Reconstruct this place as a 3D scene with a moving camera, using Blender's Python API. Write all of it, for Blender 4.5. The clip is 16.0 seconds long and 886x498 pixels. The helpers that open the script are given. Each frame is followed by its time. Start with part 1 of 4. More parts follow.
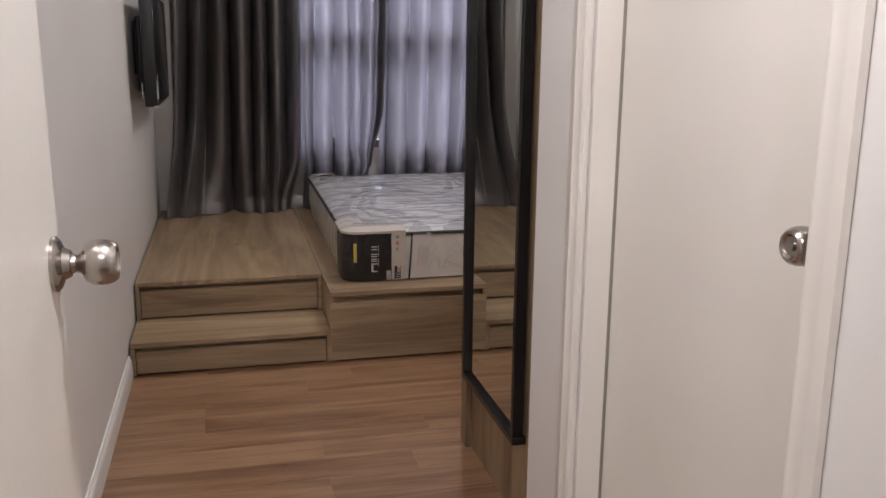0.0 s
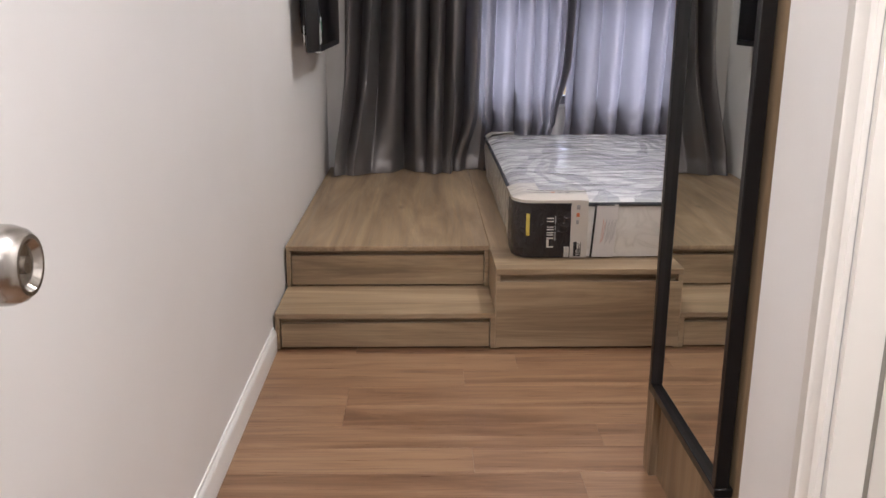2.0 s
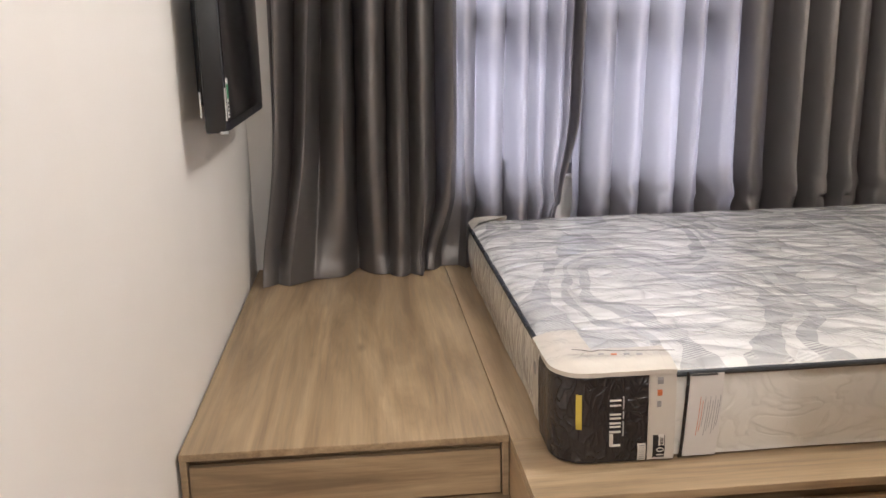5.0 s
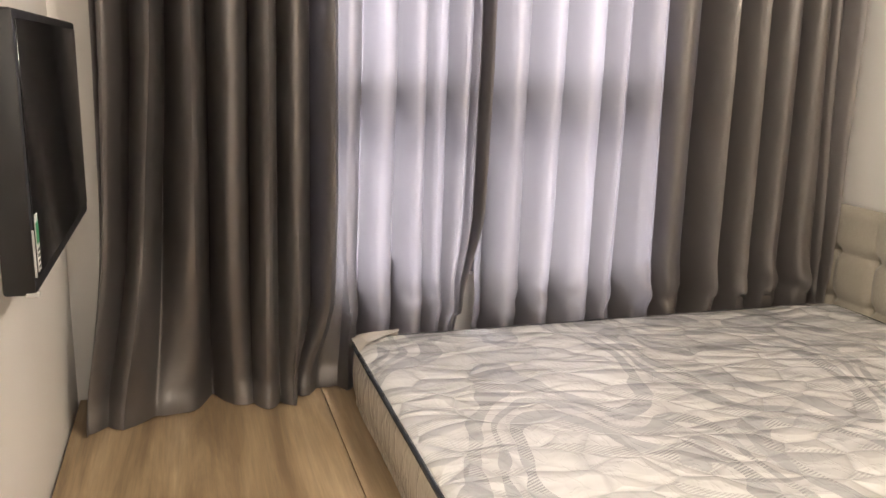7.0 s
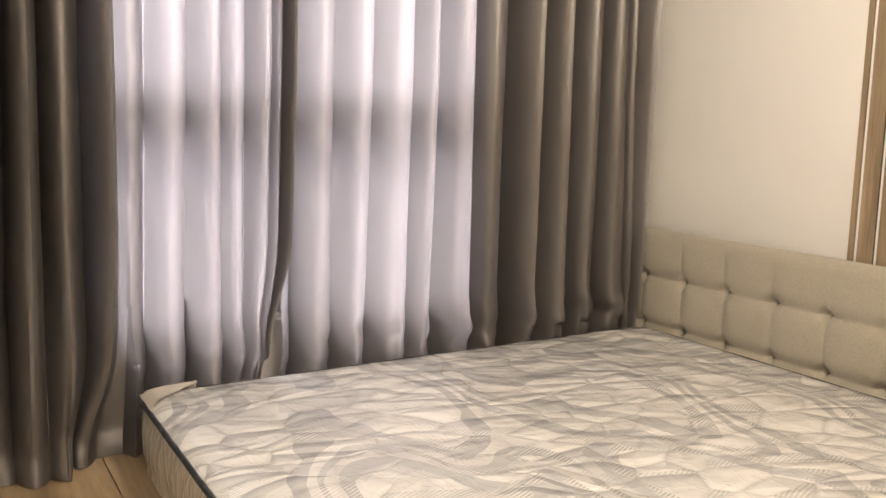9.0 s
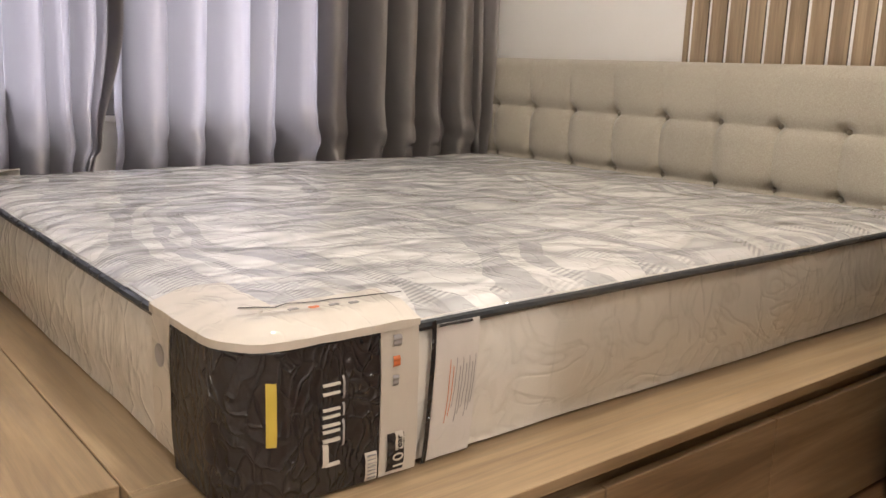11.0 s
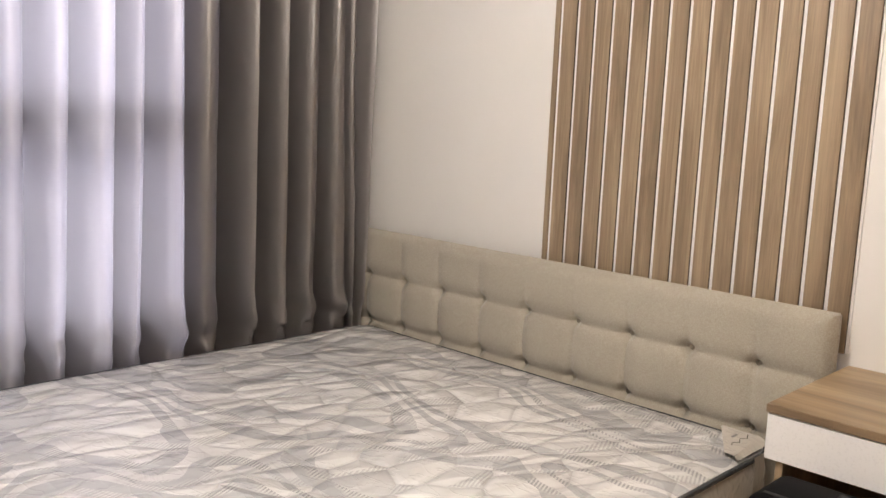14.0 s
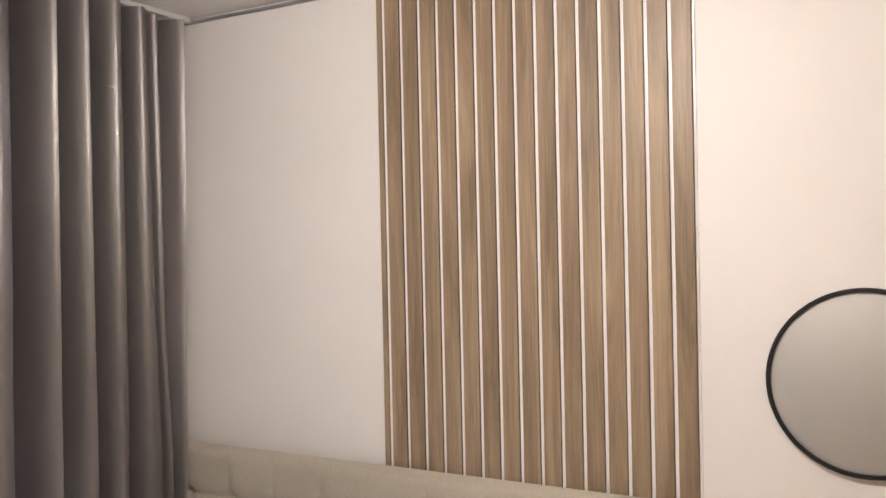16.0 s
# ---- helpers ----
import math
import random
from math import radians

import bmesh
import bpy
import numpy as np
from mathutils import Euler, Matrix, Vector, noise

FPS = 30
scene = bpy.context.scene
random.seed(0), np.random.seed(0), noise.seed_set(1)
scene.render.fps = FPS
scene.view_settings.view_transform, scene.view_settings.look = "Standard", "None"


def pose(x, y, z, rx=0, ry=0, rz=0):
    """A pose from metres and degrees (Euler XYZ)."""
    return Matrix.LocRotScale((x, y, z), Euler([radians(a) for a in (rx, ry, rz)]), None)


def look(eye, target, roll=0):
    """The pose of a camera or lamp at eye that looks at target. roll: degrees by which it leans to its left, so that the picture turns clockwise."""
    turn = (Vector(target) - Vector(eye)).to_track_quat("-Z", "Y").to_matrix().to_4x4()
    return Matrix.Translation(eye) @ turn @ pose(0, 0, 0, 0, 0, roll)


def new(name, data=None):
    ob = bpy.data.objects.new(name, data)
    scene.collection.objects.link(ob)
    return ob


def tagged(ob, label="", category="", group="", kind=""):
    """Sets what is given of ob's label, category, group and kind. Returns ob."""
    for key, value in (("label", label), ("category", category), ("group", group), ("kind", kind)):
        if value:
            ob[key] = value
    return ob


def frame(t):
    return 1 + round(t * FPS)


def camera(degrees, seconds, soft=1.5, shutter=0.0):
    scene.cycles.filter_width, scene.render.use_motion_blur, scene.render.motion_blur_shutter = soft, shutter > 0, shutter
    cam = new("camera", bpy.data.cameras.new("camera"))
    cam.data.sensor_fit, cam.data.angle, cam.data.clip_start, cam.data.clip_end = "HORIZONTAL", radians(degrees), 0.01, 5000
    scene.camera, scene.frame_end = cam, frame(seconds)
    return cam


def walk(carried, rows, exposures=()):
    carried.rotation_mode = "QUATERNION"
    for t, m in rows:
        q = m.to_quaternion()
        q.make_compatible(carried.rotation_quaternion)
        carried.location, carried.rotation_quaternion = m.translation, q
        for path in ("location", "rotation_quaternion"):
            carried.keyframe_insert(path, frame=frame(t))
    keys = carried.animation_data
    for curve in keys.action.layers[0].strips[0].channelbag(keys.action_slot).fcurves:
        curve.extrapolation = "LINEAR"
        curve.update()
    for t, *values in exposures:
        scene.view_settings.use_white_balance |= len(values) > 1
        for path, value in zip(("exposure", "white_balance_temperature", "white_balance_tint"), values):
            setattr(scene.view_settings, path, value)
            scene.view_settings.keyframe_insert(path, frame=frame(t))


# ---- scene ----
cam = camera(53.8, 16.0)
WINDOW_W, BED_W, SPOT_W, COR_W, HALL_W = 73.0, 37.0, 5.0, 22.0, 17.0
EXPO = [(0.0, -0.05, 5750, 14), (0.9, 0.47, 5600, 12), (1.6, 0.49, 5600, 12), (2.5, 0.83, 5600, 11), (4.0, 1.03, 5700, 10), (6.4, 1.08, 6450, 9), (9.0, 1.20, 7150, 9),
        (10.2, 1.02, 6750, 9), (12.5, 1.28, 5950, 13), (14.0, 1.10, 6250, 11), (15.0, 0.85, 6450, 12), (16.0, 0.94, 6250, 14)]
PATH = [
    (0, (0.443, -3.666, 1.362), (0.911, -1.773, 0.913), 0.5),
    (0.5, (0.577, -3.52, 1.373), (0.787, -1.593, 0.88), -1.9),
    (1, (0.656, -3.436, 1.372), (0.735, -1.499, 0.881), -1.2),
    (1.5, (0.631, -3.32, 1.308), (0.674, -1.386, 0.802), -0.2),
    (2, (0.569, -3.129, 1.272), (0.616, -1.203, 0.736), 0.2),
    (2.5, (0.551, -2.946, 1.262), (0.621, -1.024, 0.715), -0.0),
    (3, (0.564, -2.643, 1.275), (0.622, -0.708, 0.772), 0.0),
    (3.5, (0.575, -2.415, 1.268), (0.643, -0.472, 0.797), -0.2),
    (4, (0.576, -2.148, 1.259), (0.676, -0.204, 0.797), -0.4),
    (4.2, (0.571, -2.066, 1.258), (0.684, -0.125, 0.793), -0.4),
    (6.3, (0.405, -1.202, 1.444), (0.696, 0.722, 0.982), -2.5),
    (6.5, (0.433, -1.141, 1.452), (0.801, 0.771, 0.996), -0.7),
    (7, (0.412, -0.967, 1.529), (0.963, 0.906, 1.095), 0.9),
    (7.5, (0.425, -0.843, 1.417), (1.075, 1.024, 1.114), 0.2),
    (8, (0.434, -0.733, 1.39), (1.263, 1.067, 1.118), 0.0),
    (8.5, (0.441, -0.652, 1.419), (1.422, 1.066, 1.128), 0.5),
    (9, (0.431, -0.692, 1.391), (1.436, 1.011, 1.092), 1.1),
    (9.5, (0.435, -0.736, 1.338), (1.418, 0.976, 1.016), 1.7),
    (10, (0.45, -0.747, 1.157), (1.497, 0.915, 0.784), 1.4),
    (10.2, (0.503, -0.781, 1.086), (1.603, 0.838, 0.671), 1.6),
    (12.3, (0.449, -0.83, 0.837), (1.801, 0.605, 0.499), 2.4),
    (12.5, (0.464, -0.836, 0.856), (1.844, 0.575, 0.539), 2.1),
    (13, (0.51, -0.812, 0.989), (1.946, 0.548, 0.69), 2.2),
    (13.5, (0.558, -0.806, 1.229), (1.985, 0.563, 0.933), 2.4),
    (14, (0.57, -0.831, 1.443), (1.983, 0.551, 1.14), 2.4),
    (14.5, (0.571, -0.78, 1.547), (2.022, 0.566, 1.263), 1.3),
    (15, (0.584, -0.685, 1.641), (2.162, 0.519, 1.4), -0.3),
    (15.3, (0.586, -0.648, 1.68), (2.234, 0.468, 1.483), 0.2),
    (15.5, (0.571, -0.625, 1.689), (2.283, 0.405, 1.585), -0.0),
    (16, (0.504, -0.571, 1.713), (2.249, 0.406, 1.7), -1.2),
]
walk(cam, [(t, look(eye, target, roll)) for t, eye, target, roll in PATH], EXPO)

# ---- light ----
world = bpy.data.worlds.new("sky")
scene.world = world
world.use_nodes = True
wn = world.node_tree.nodes
sky = wn.new("ShaderNodeTexSky")
sky.sky_type, sky.sun_disc = "NISHITA", False
sky.sun_elevation, sky.sun_rotation = radians(40), radians(20)
world.node_tree.links.new(sky.outputs[0], wn["Background"].inputs[0])
wn["Background"].inputs[1].default_value = 0.1


def area(name, m, sx, sy, watts, colour, shape="RECTANGLE"):
    lamp = bpy.data.lights.new(name, "AREA")
    lamp.shape, lamp.size, lamp.size_y, lamp.energy, lamp.color = shape, sx, sy, watts, colour
    ob = new(name, lamp)
    ob.matrix_world = m
    return ob


sun = bpy.data.lights.new("sun", "SUN")
sun.energy, sun.angle, sun.color = 0.8, radians(12), (1.0, 0.95, 0.9)
new("sun", sun).matrix_world = look((0, 0, 0), (-0.25, -0.72, -0.64))
CEIL = 2.642
area("window_light", look((1.45, 4.0, 2.0), (1.57, 2.1, 1.55)), 2.3, 2.3, WINDOW_W, (0.86, 0.85, 1.0))
bulb = bpy.data.lights.new("bedroom_light", "POINT")
bulb.energy, bulb.shadow_soft_size, bulb.color = BED_W, 0.07, (1.0, 0.90, 0.79)
new("bedroom_light", bulb).location = (1.52, 0.35, CEIL - 0.12)
# Unseen fill lamp added to brighten the bed front and the mattress side.
area("entry_light", look((1.30, -0.55, CEIL - 0.05), (1.30, -0.55, 0)), 0.14, 0.14, SPOT_W, (1.0, 0.90, 0.79), "DISK")
area("corridor_light", look((0.66, -2.75, CEIL - 0.05), (0.66, -2.75, 0)), 0.16, 0.16, COR_W, (1.0, 0.92, 0.85), "DISK")
# Unseen fill lamp added in the hall to lift the doors and corridor.
area("hall_light", look((0.5, -4.35, CEIL - 0.05), (0.5, -4.35, 0)), 0.2, 0.2, HALL_W, (1.0, 0.92, 0.85), "DISK")

# ---- materials ----


class Nodes:
    """A small node-graph writer for one material."""

    def __init__(self, name):
        self.m = bpy.data.materials.new(name)
        self.m.use_nodes = True
        self.t = self.m.node_tree
        self.b = self.t.nodes["Principled BSDF"]
        self.out = self.t.nodes["Material Output"]

    def add(self, kind, inputs=(), **props):
        n = self.t.nodes.new(kind)
        for k, v in props.items():
            setattr(n, k, v)
        for k, v in dict(inputs).items():
            self.put(n.inputs[k], v)
        return n

    def put(self, socket, v):
        if isinstance(v, bpy.types.NodeSocket):
            self.t.links.new(v, socket)
        else:
            socket.default_value = v

    def coords(self, scale=(1, 1, 1), rand=0.0):
        c = self.add("ShaderNodeTexCoord").outputs["Object"]
        if rand:
            r = self.add("ShaderNodeObjectInfo").outputs["Random"]
            off = self.add("ShaderNodeMath", {0: r, 1: rand}, operation="MULTIPLY").outputs[0]
            c = self.add("ShaderNodeVectorMath", {0: c, 1: off}, operation="ADD").outputs[0]
        return self.add("ShaderNodeMapping", {"Vector": c, "Scale": scale}).outputs[0]

    def noise(self, vec, scale, detail=4.0, rough=0.55, dist=0.0):
        return self.add("ShaderNodeTexNoise", {"Vector": vec, "Scale": scale, "Detail": detail, "Roughness": rough, "Distortion": dist}).outputs["Fac"]

    def ramp(self, fac, *stops):
        n = self.add("ShaderNodeValToRGB", {"Fac": fac})
        e = n.color_ramp.elements
        while len(e) < len(stops):
            e.new(0.5)
        for i, (p, c) in enumerate(stops):
            e[i].position = p
            e[i].color = (*c, 1) if len(c) == 3 else c
        return n.outputs["Color"]

    def grey(self, fac, *stops):
        return self.ramp(fac, *[(p, (v, v, v)) for p, v in stops])

    def mix(self, fac, a, b, mode="MIX"):
        n = self.add("ShaderNodeMix", data_type="RGBA", blend_type=mode)
        for s, v in ((n.inputs["Factor"], fac), (n.inputs["A"], a), (n.inputs["B"], b)):
            self.put(s, (*v, 1) if isinstance(v, tuple) and len(v) == 3 else v)
        return n.outputs["Result"]

    def maths(self, op, a, b=0.0):
        return self.add("ShaderNodeMath", {0: a, 1: b}, operation=op).outputs[0]

    def bump(self, height, strength=0.3, dist=0.002, normal=None):
        n = self.add("ShaderNodeBump", {"Height": height, "Strength": strength, "Distance": dist})
        if normal is not None:
            self.put(n.inputs["Normal"], normal)
        return n.outputs["Normal"]

    def set(self, **kw):
        for k, v in kw.items():
            key = {"base": "Base Color", "rough": "Roughness", "metal": "Metallic", "normal": "Normal", "coat": "Coat Weight",
                   "coat_rough": "Coat Roughness", "coat_ior": "Coat IOR", "coat_normal": "Coat Normal", "spec": "Specular IOR Level", "sheen": "Sheen Weight",
                   "trans": "Transmission Weight", "ior": "IOR", "sheen_rough": "Sheen Roughness", "aniso": "Anisotropic"}[k]
            self.put(self.b.inputs[key], (*v, 1) if isinstance(v, tuple) and len(v) == 3 else v)
        return self.m


def paint(name, a, b, rough=0.55, bump=0.12):
    n = Nodes(name)
    c = n.coords()
    big = n.noise(c, 1.3, 3)
    fine = n.noise(c, 160, 3)
    return n.set(base=n.ramp(big, (0.3, a), (0.7, b)), rough=n.grey(fine, (0.3, rough - 0.06), (0.7, rough + 0.06)), normal=n.bump(fine, bump, 0.001))


def wood(name, dark, mid, light, axis, rough=0.42, rand=0.0, grain=1.0, knots=True):
    """Printed oak laminate with its grain along one axis."""
    n = Nodes(name)
    k = {"x": (0.09, 1, 1), "y": (1, 0.09, 1), "z": (1, 1, 0.09)}[axis]
    c = n.coords(k, rand)
    f = n.coords({"x": (0.03, 1, 1), "y": (1, 0.03, 1), "z": (1, 1, 0.03)}[axis], rand)
    big = n.noise(c, 7 * grain, 5, 0.6, 0.9)
    fine = n.noise(f, 95 * grain, 5, 0.7)
    col = n.ramp(big, (0.34, dark), (0.5, mid), (0.64, light))
    col = n.mix(0.45, col, n.grey(fine, (0.32, 0.40), (0.62, 1.0)), "MULTIPLY")
    if knots:
        k2 = {"x": (0.35, 1, 1), "y": (1, 0.35, 1), "z": (1, 1, 0.35)}[axis]
        v = n.add("ShaderNodeTexVoronoi", {"Vector": n.coords(k2, rand), "Scale": 4.2 * grain}).outputs["Distance"]
        col = n.mix(n.grey(v, (0.0, 0.75), (0.085, 0.0)), col, tuple(0.5 * q for q in dark))
    return n.set(base=col, rough=n.grey(fine, (0.3, rough - 0.07), (0.7, rough + 0.08)), normal=n.bump(fine, 0.12, 0.0006))


def plain(name, base, rough=0.5, metal=0.0, scale=60.0, vary=0.12, **kw):
    n = Nodes(name)
    f = n.noise(n.coords(), scale, 4)
    col = n.mix(f, tuple(q * (1 - vary) for q in base), tuple(min(1, q * (1 + vary)) for q in base))
    return n.set(base=col, rough=n.grey(f, (0.3, max(0.02, rough - 0.05)), (0.7, rough + 0.05)), metal=metal, normal=n.bump(f, 0.06, 0.0005), **kw)


WALL = paint("wall_paint", (0.76, 0.735, 0.70), (0.80, 0.775, 0.745))
CEILING = paint("ceiling_paint", (0.80, 0.79, 0.77), (0.83, 0.82, 0.80))
DOOR = paint("door_enamel", (0.76, 0.72, 0.65), (0.80, 0.765, 0.70), 0.34, 0.05)
TRIM = paint("trim_enamel", (0.80, 0.78, 0.74), (0.83, 0.81, 0.77), 0.36, 0.05)
OAK = dict(dark=(0.205, 0.138, 0.078), mid=(0.350, 0.250, 0.146), light=(0.465, 0.345, 0.212))
OAK_X = wood("oak_laminate_x", axis="x", **OAK)
OAK_Y = wood("oak_laminate_y", axis="y", **OAK)
OAK_Z = wood("oak_laminate_z", axis="z", **OAK)
SLAT = wood("slat_laminate", (0.20, 0.138, 0.084), (0.30, 0.216, 0.135), (0.385, 0.285, 0.182), "z", 0.45, 9.0, 1.6, False)
PLANK = wood("floor_laminate", (0.180, 0.092, 0.045), (0.282, 0.158, 0.082), (0.365, 0.222, 0.122), "x", 0.33, 11.0, 1.7, False)
# dark board; on slat edges and in the door gap it stands in for shade
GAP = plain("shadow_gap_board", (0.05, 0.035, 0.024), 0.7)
BLACK = plain("black_metal", (0.012, 0.011, 0.011), 0.35, 0.3)
STEEL = plain("brushed_nickel", (0.40, 0.37, 0.335), 0.22, 1.0, 9, 0.05)
WHITE = paint("white_lacquer", (0.80, 0.79, 0.78), (0.84, 0.83, 0.82), 0.3, 0.03)
MIRROR = Nodes("mirror_silver").set(base=(0.80, 0.82, 0.81), rough=0.015, metal=1.0)
SCREEN = plain("tv_glass", (0.008, 0.008, 0.009), 0.09, 0.0, 5, 0.1, spec=0.5)
PLASTIC = plain("black_plastic", (0.008, 0.008, 0.009), 0.42)
# grey for the shade painted into the side door's gap
GAP_SHADE = plain("grey_gap_shade", (0.28, 0.255, 0.215), 0.6)
RUBBER = plain("dark_rubber", (0.02, 0.02, 0.02), 0.7)
FILMED = Nodes("film_covered_mirror").set(base=(0.46, 0.45, 0.425), rough=0.55, metal=0.4)
PALE = plain("grey_plastic", (0.45, 0.45, 0.44), 0.4)
CASE = plain("suitcase_fabric", (0.0045, 0.0047, 0.0052), 0.6, 0.0, 420, 0.3, spec=0.07)
RED = plain("red_plastic", (0.24, 0.03, 0.028), 0.4)
GREEN = plain("green_print", (0.03, 0.24, 0.10), 0.4)
ALU = plain("window_aluminium", (0.30, 0.30, 0.32), 0.4, 0.4)
TRACK = plain("curtain_track_paint", (0.6, 0.6, 0.58), 0.4)
GLASS = Nodes("window_glass").set(base=(1.0, 1.0, 1.0), rough=0.0, trans=1.0, ior=1.45)
LAMP = Nodes("lamp_diffuser")
LAMP.put(LAMP.b.inputs["Emission Color"], (1.0, 0.88, 0.74, 1))
LAMP.put(LAMP.b.inputs["Emission Strength"], 6.0)
LAMP = LAMP.set(base=(0.8, 0.8, 0.78), rough=0.5)


def linen():
    n = Nodes("beige_linen")
    c = n.coords()
    wx = n.noise(n.coords((1, 1, 9)), 130, 2)
    wy = n.noise(n.coords((1, 9, 1)), 130, 2)
    weave = n.maths("MULTIPLY", wx, wy)
    big = n.noise(c, 3.0, 4)
    col = n.mix(n.grey(weave, (0.12, 0.0), (0.4, 1.0)), (0.31, 0.275, 0.215), (0.47, 0.43, 0.355))
    col = n.mix(0.25, col, n.grey(big, (0.3, 0.8), (0.7, 1.0)), "MULTIPLY")
    return n.set(base=col, rough=0.85, sheen=0.25, normal=n.bump(weave, 0.35, 0.0012))


def drape():
    """Satin curtain cloth that lets some daylight through."""
    n = Nodes("grey_satin_cloth")
    c = n.coords((1, 1, 0.05))
    fine = n.noise(c, 520, 3)
    big = n.noise(n.coords((1, 1, 0.35)), 5, 4)
    col = n.mix(big, (0.195, 0.182, 0.174), (0.248, 0.234, 0.224))
    nrm = n.bump(fine, 0.2, 0.0008)
    n.set(base=col, rough=n.grey(fine, (0.3, 0.38), (0.7, 0.46)), normal=nrm, metal=0.78, spec=0.5)
    tr = n.add("ShaderNodeBsdfTranslucent", {"Color": (0.80, 0.76, 0.80, 1), "Normal": nrm})
    mx = n.add("ShaderNodeMixShader", {0: 0.22, 1: n.b.outputs[0], 2: tr.outputs[0]})
    n.put(n.out.inputs["Surface"], mx.outputs[0])
    return n.m


def crumple(n, scale=30.0, depth=0.0055):
    """Normal of clear film drawn into sharp creases with flat facets between them."""
    c = n.coords((1.3, 1.3, 0.8))
    off = n.add("ShaderNodeTexNoise", {"Vector": c, "Scale": 9.0, "Detail": 2.0}).outputs["Color"]
    p = n.add("ShaderNodeVectorMath", {0: off, "Scale": 0.20}, operation="SCALE").outputs[0]
    p = n.add("ShaderNodeVectorMath", {0: c, 1: p}, operation="ADD").outputs[0]
    e = n.add("ShaderNodeTexVoronoi", {"Vector": p, "Scale": scale, "Randomness": 1.0}, feature="DISTANCE_TO_EDGE").outputs["Distance"]
    slack = n.noise(n.coords((1.0, 1.0, 0.6)), 14, 2.0, 0.5, 1.5)
    return n.bump(n.maths("ADD", n.grey(e, (0.0, 1.0), (0.10, 0.25), (0.30, 0.0)), n.maths("MULTIPLY", slack, 1.6)), 1.0, depth)


def wrinkles(n):
    """Normal of a thin clear film lying in soft waves with a few creases."""
    w = n.noise(n.coords((1.0, 2.2, 1.6)), 5.0, 1.0, 0.4, 0.6)
    w2 = n.noise(n.coords((2.0, 1.0, 1.6)), 11, 1.0, 0.4, 0.8)
    crease = n.grey(n.maths("ABSOLUTE", n.maths("SUBTRACT", w2, 0.5)), (0.0, 1.0), (0.05, 0.0))
    return n.bump(n.maths("ADD", w, n.maths("MULTIPLY", crease, 0.05)), 0.38, 0.05)


def mattress_top():
    """Knitted pebbles in white, some hatched on one side, with winding grey ribbons, quilted, under clear film."""
    n = Nodes("mattress_knit")

    def vec(op, a, b=None, **kw):
        return n.add("ShaderNodeVectorMath", {0: a, **({1: b} if b is not None else {}), **kw}, operation=op).outputs[0]

    def shift(c, scale, amount, detail=0.5):
        w = n.add("ShaderNodeTexNoise", {"Vector": c, "Scale": scale, "Detail": detail}).outputs["Color"]
        return vec("SCALE", vec("SUBTRACT", w, (0.5, 0.5, 0.5)), Scale=amount)

    def step(f, at, soft=0.03):
        return n.grey(f, (at - soft, 0.0), (at + soft, 1.0))

    c = n.coords((1.0, 1.0, 0.0))
    p0 = vec("ADD", vec("ADD", c, shift(c, 1.3, 0.30)), shift(c, 4.0, 0.06))
    p = n.add("ShaderNodeMapping", {"Vector": p0, "Rotation": (0, 0, radians(14))}).outputs[0]
    p = n.add("ShaderNodeMapping", {"Vector": p, "Scale": (5.4, 9.4, 0.0)}).outputs[0]
    cell = n.add("ShaderNodeTexVoronoi", {"Vector": p, "Scale": 1.0, "Randomness": 0.85}, feature="SMOOTH_F1")
    cell.inputs["Smoothness"].default_value = 0.05
    edge = n.add("ShaderNodeTexVoronoi", {"Vector": p, "Scale": 1.0, "Randomness": 0.85}, feature="DISTANCE_TO_EDGE").outputs["Distance"]
    rnd = n.add("ShaderNodeSeparateColor", {"Color": cell.outputs["Color"]})
    local = n.add("ShaderNodeSeparateXYZ", {0: vec("SUBTRACT", p, cell.outputs["Position"])})
    side = n.maths("SUBTRACT", local.outputs[1], n.maths("MULTIPLY", n.maths("MULTIPLY", local.outputs[0], local.outputs[0]), 0.5))
    crescent = n.maths("MULTIPLY", step(n.maths("MULTIPLY", side, -1.0), 0.10), step(rnd.outputs[0], 0.52, 0.01))
    whole = step(rnd.outputs[1], 0.88, 0.01)
    # ribbons follow level lines of a slow field
    slow = n.noise(vec("ADD", n.coords((1.25, 0.50, 0.0)), shift(c, 3.2, 0.16)), 2.0, 0.3, 0.4, 0.2)
    lines = None
    for level, width in ((0.42, 0.026), (0.50, 0.015), (0.58, 0.026)):
        d = n.maths("ABSOLUTE", n.maths("SUBTRACT", slow, level))
        swell = n.maths("MULTIPLY", n.noise(n.coords((1.0, 1.0, 0.0)), 7.0 + 9 * width, 1.0), 2.0 * width)
        r = n.maths("LESS_THAN", d, swell)
        lines = r if lines is None else n.maths("MAXIMUM", lines, r)
    patch = n.noise(c, 7.0, 1.0)
    solid = n.maths("MULTIPLY", lines, step(patch, 0.47))
    ruled = n.maths("MULTIPLY", lines, n.maths("SUBTRACT", 1.0, step(patch, 0.47)))
    hatch = n.add("ShaderNodeTexWave", {"Vector": n.add("ShaderNodeMapping", {"Vector": vec("ADD", c, shift(c, 3.0, 0.08)), "Rotation": (0, 0, radians(68))}).outputs[0], "Scale": 30.0}).outputs["Fac"]
    rule = n.grey(hatch, (0.38, 0.0), (0.62, 1.0))
    near = n.maths("SUBTRACT", 1.0, lines)
    tone = n.mix(n.maths("MULTIPLY", whole, near), (0.71, 0.705, 0.69), (0.58, 0.58, 0.58))
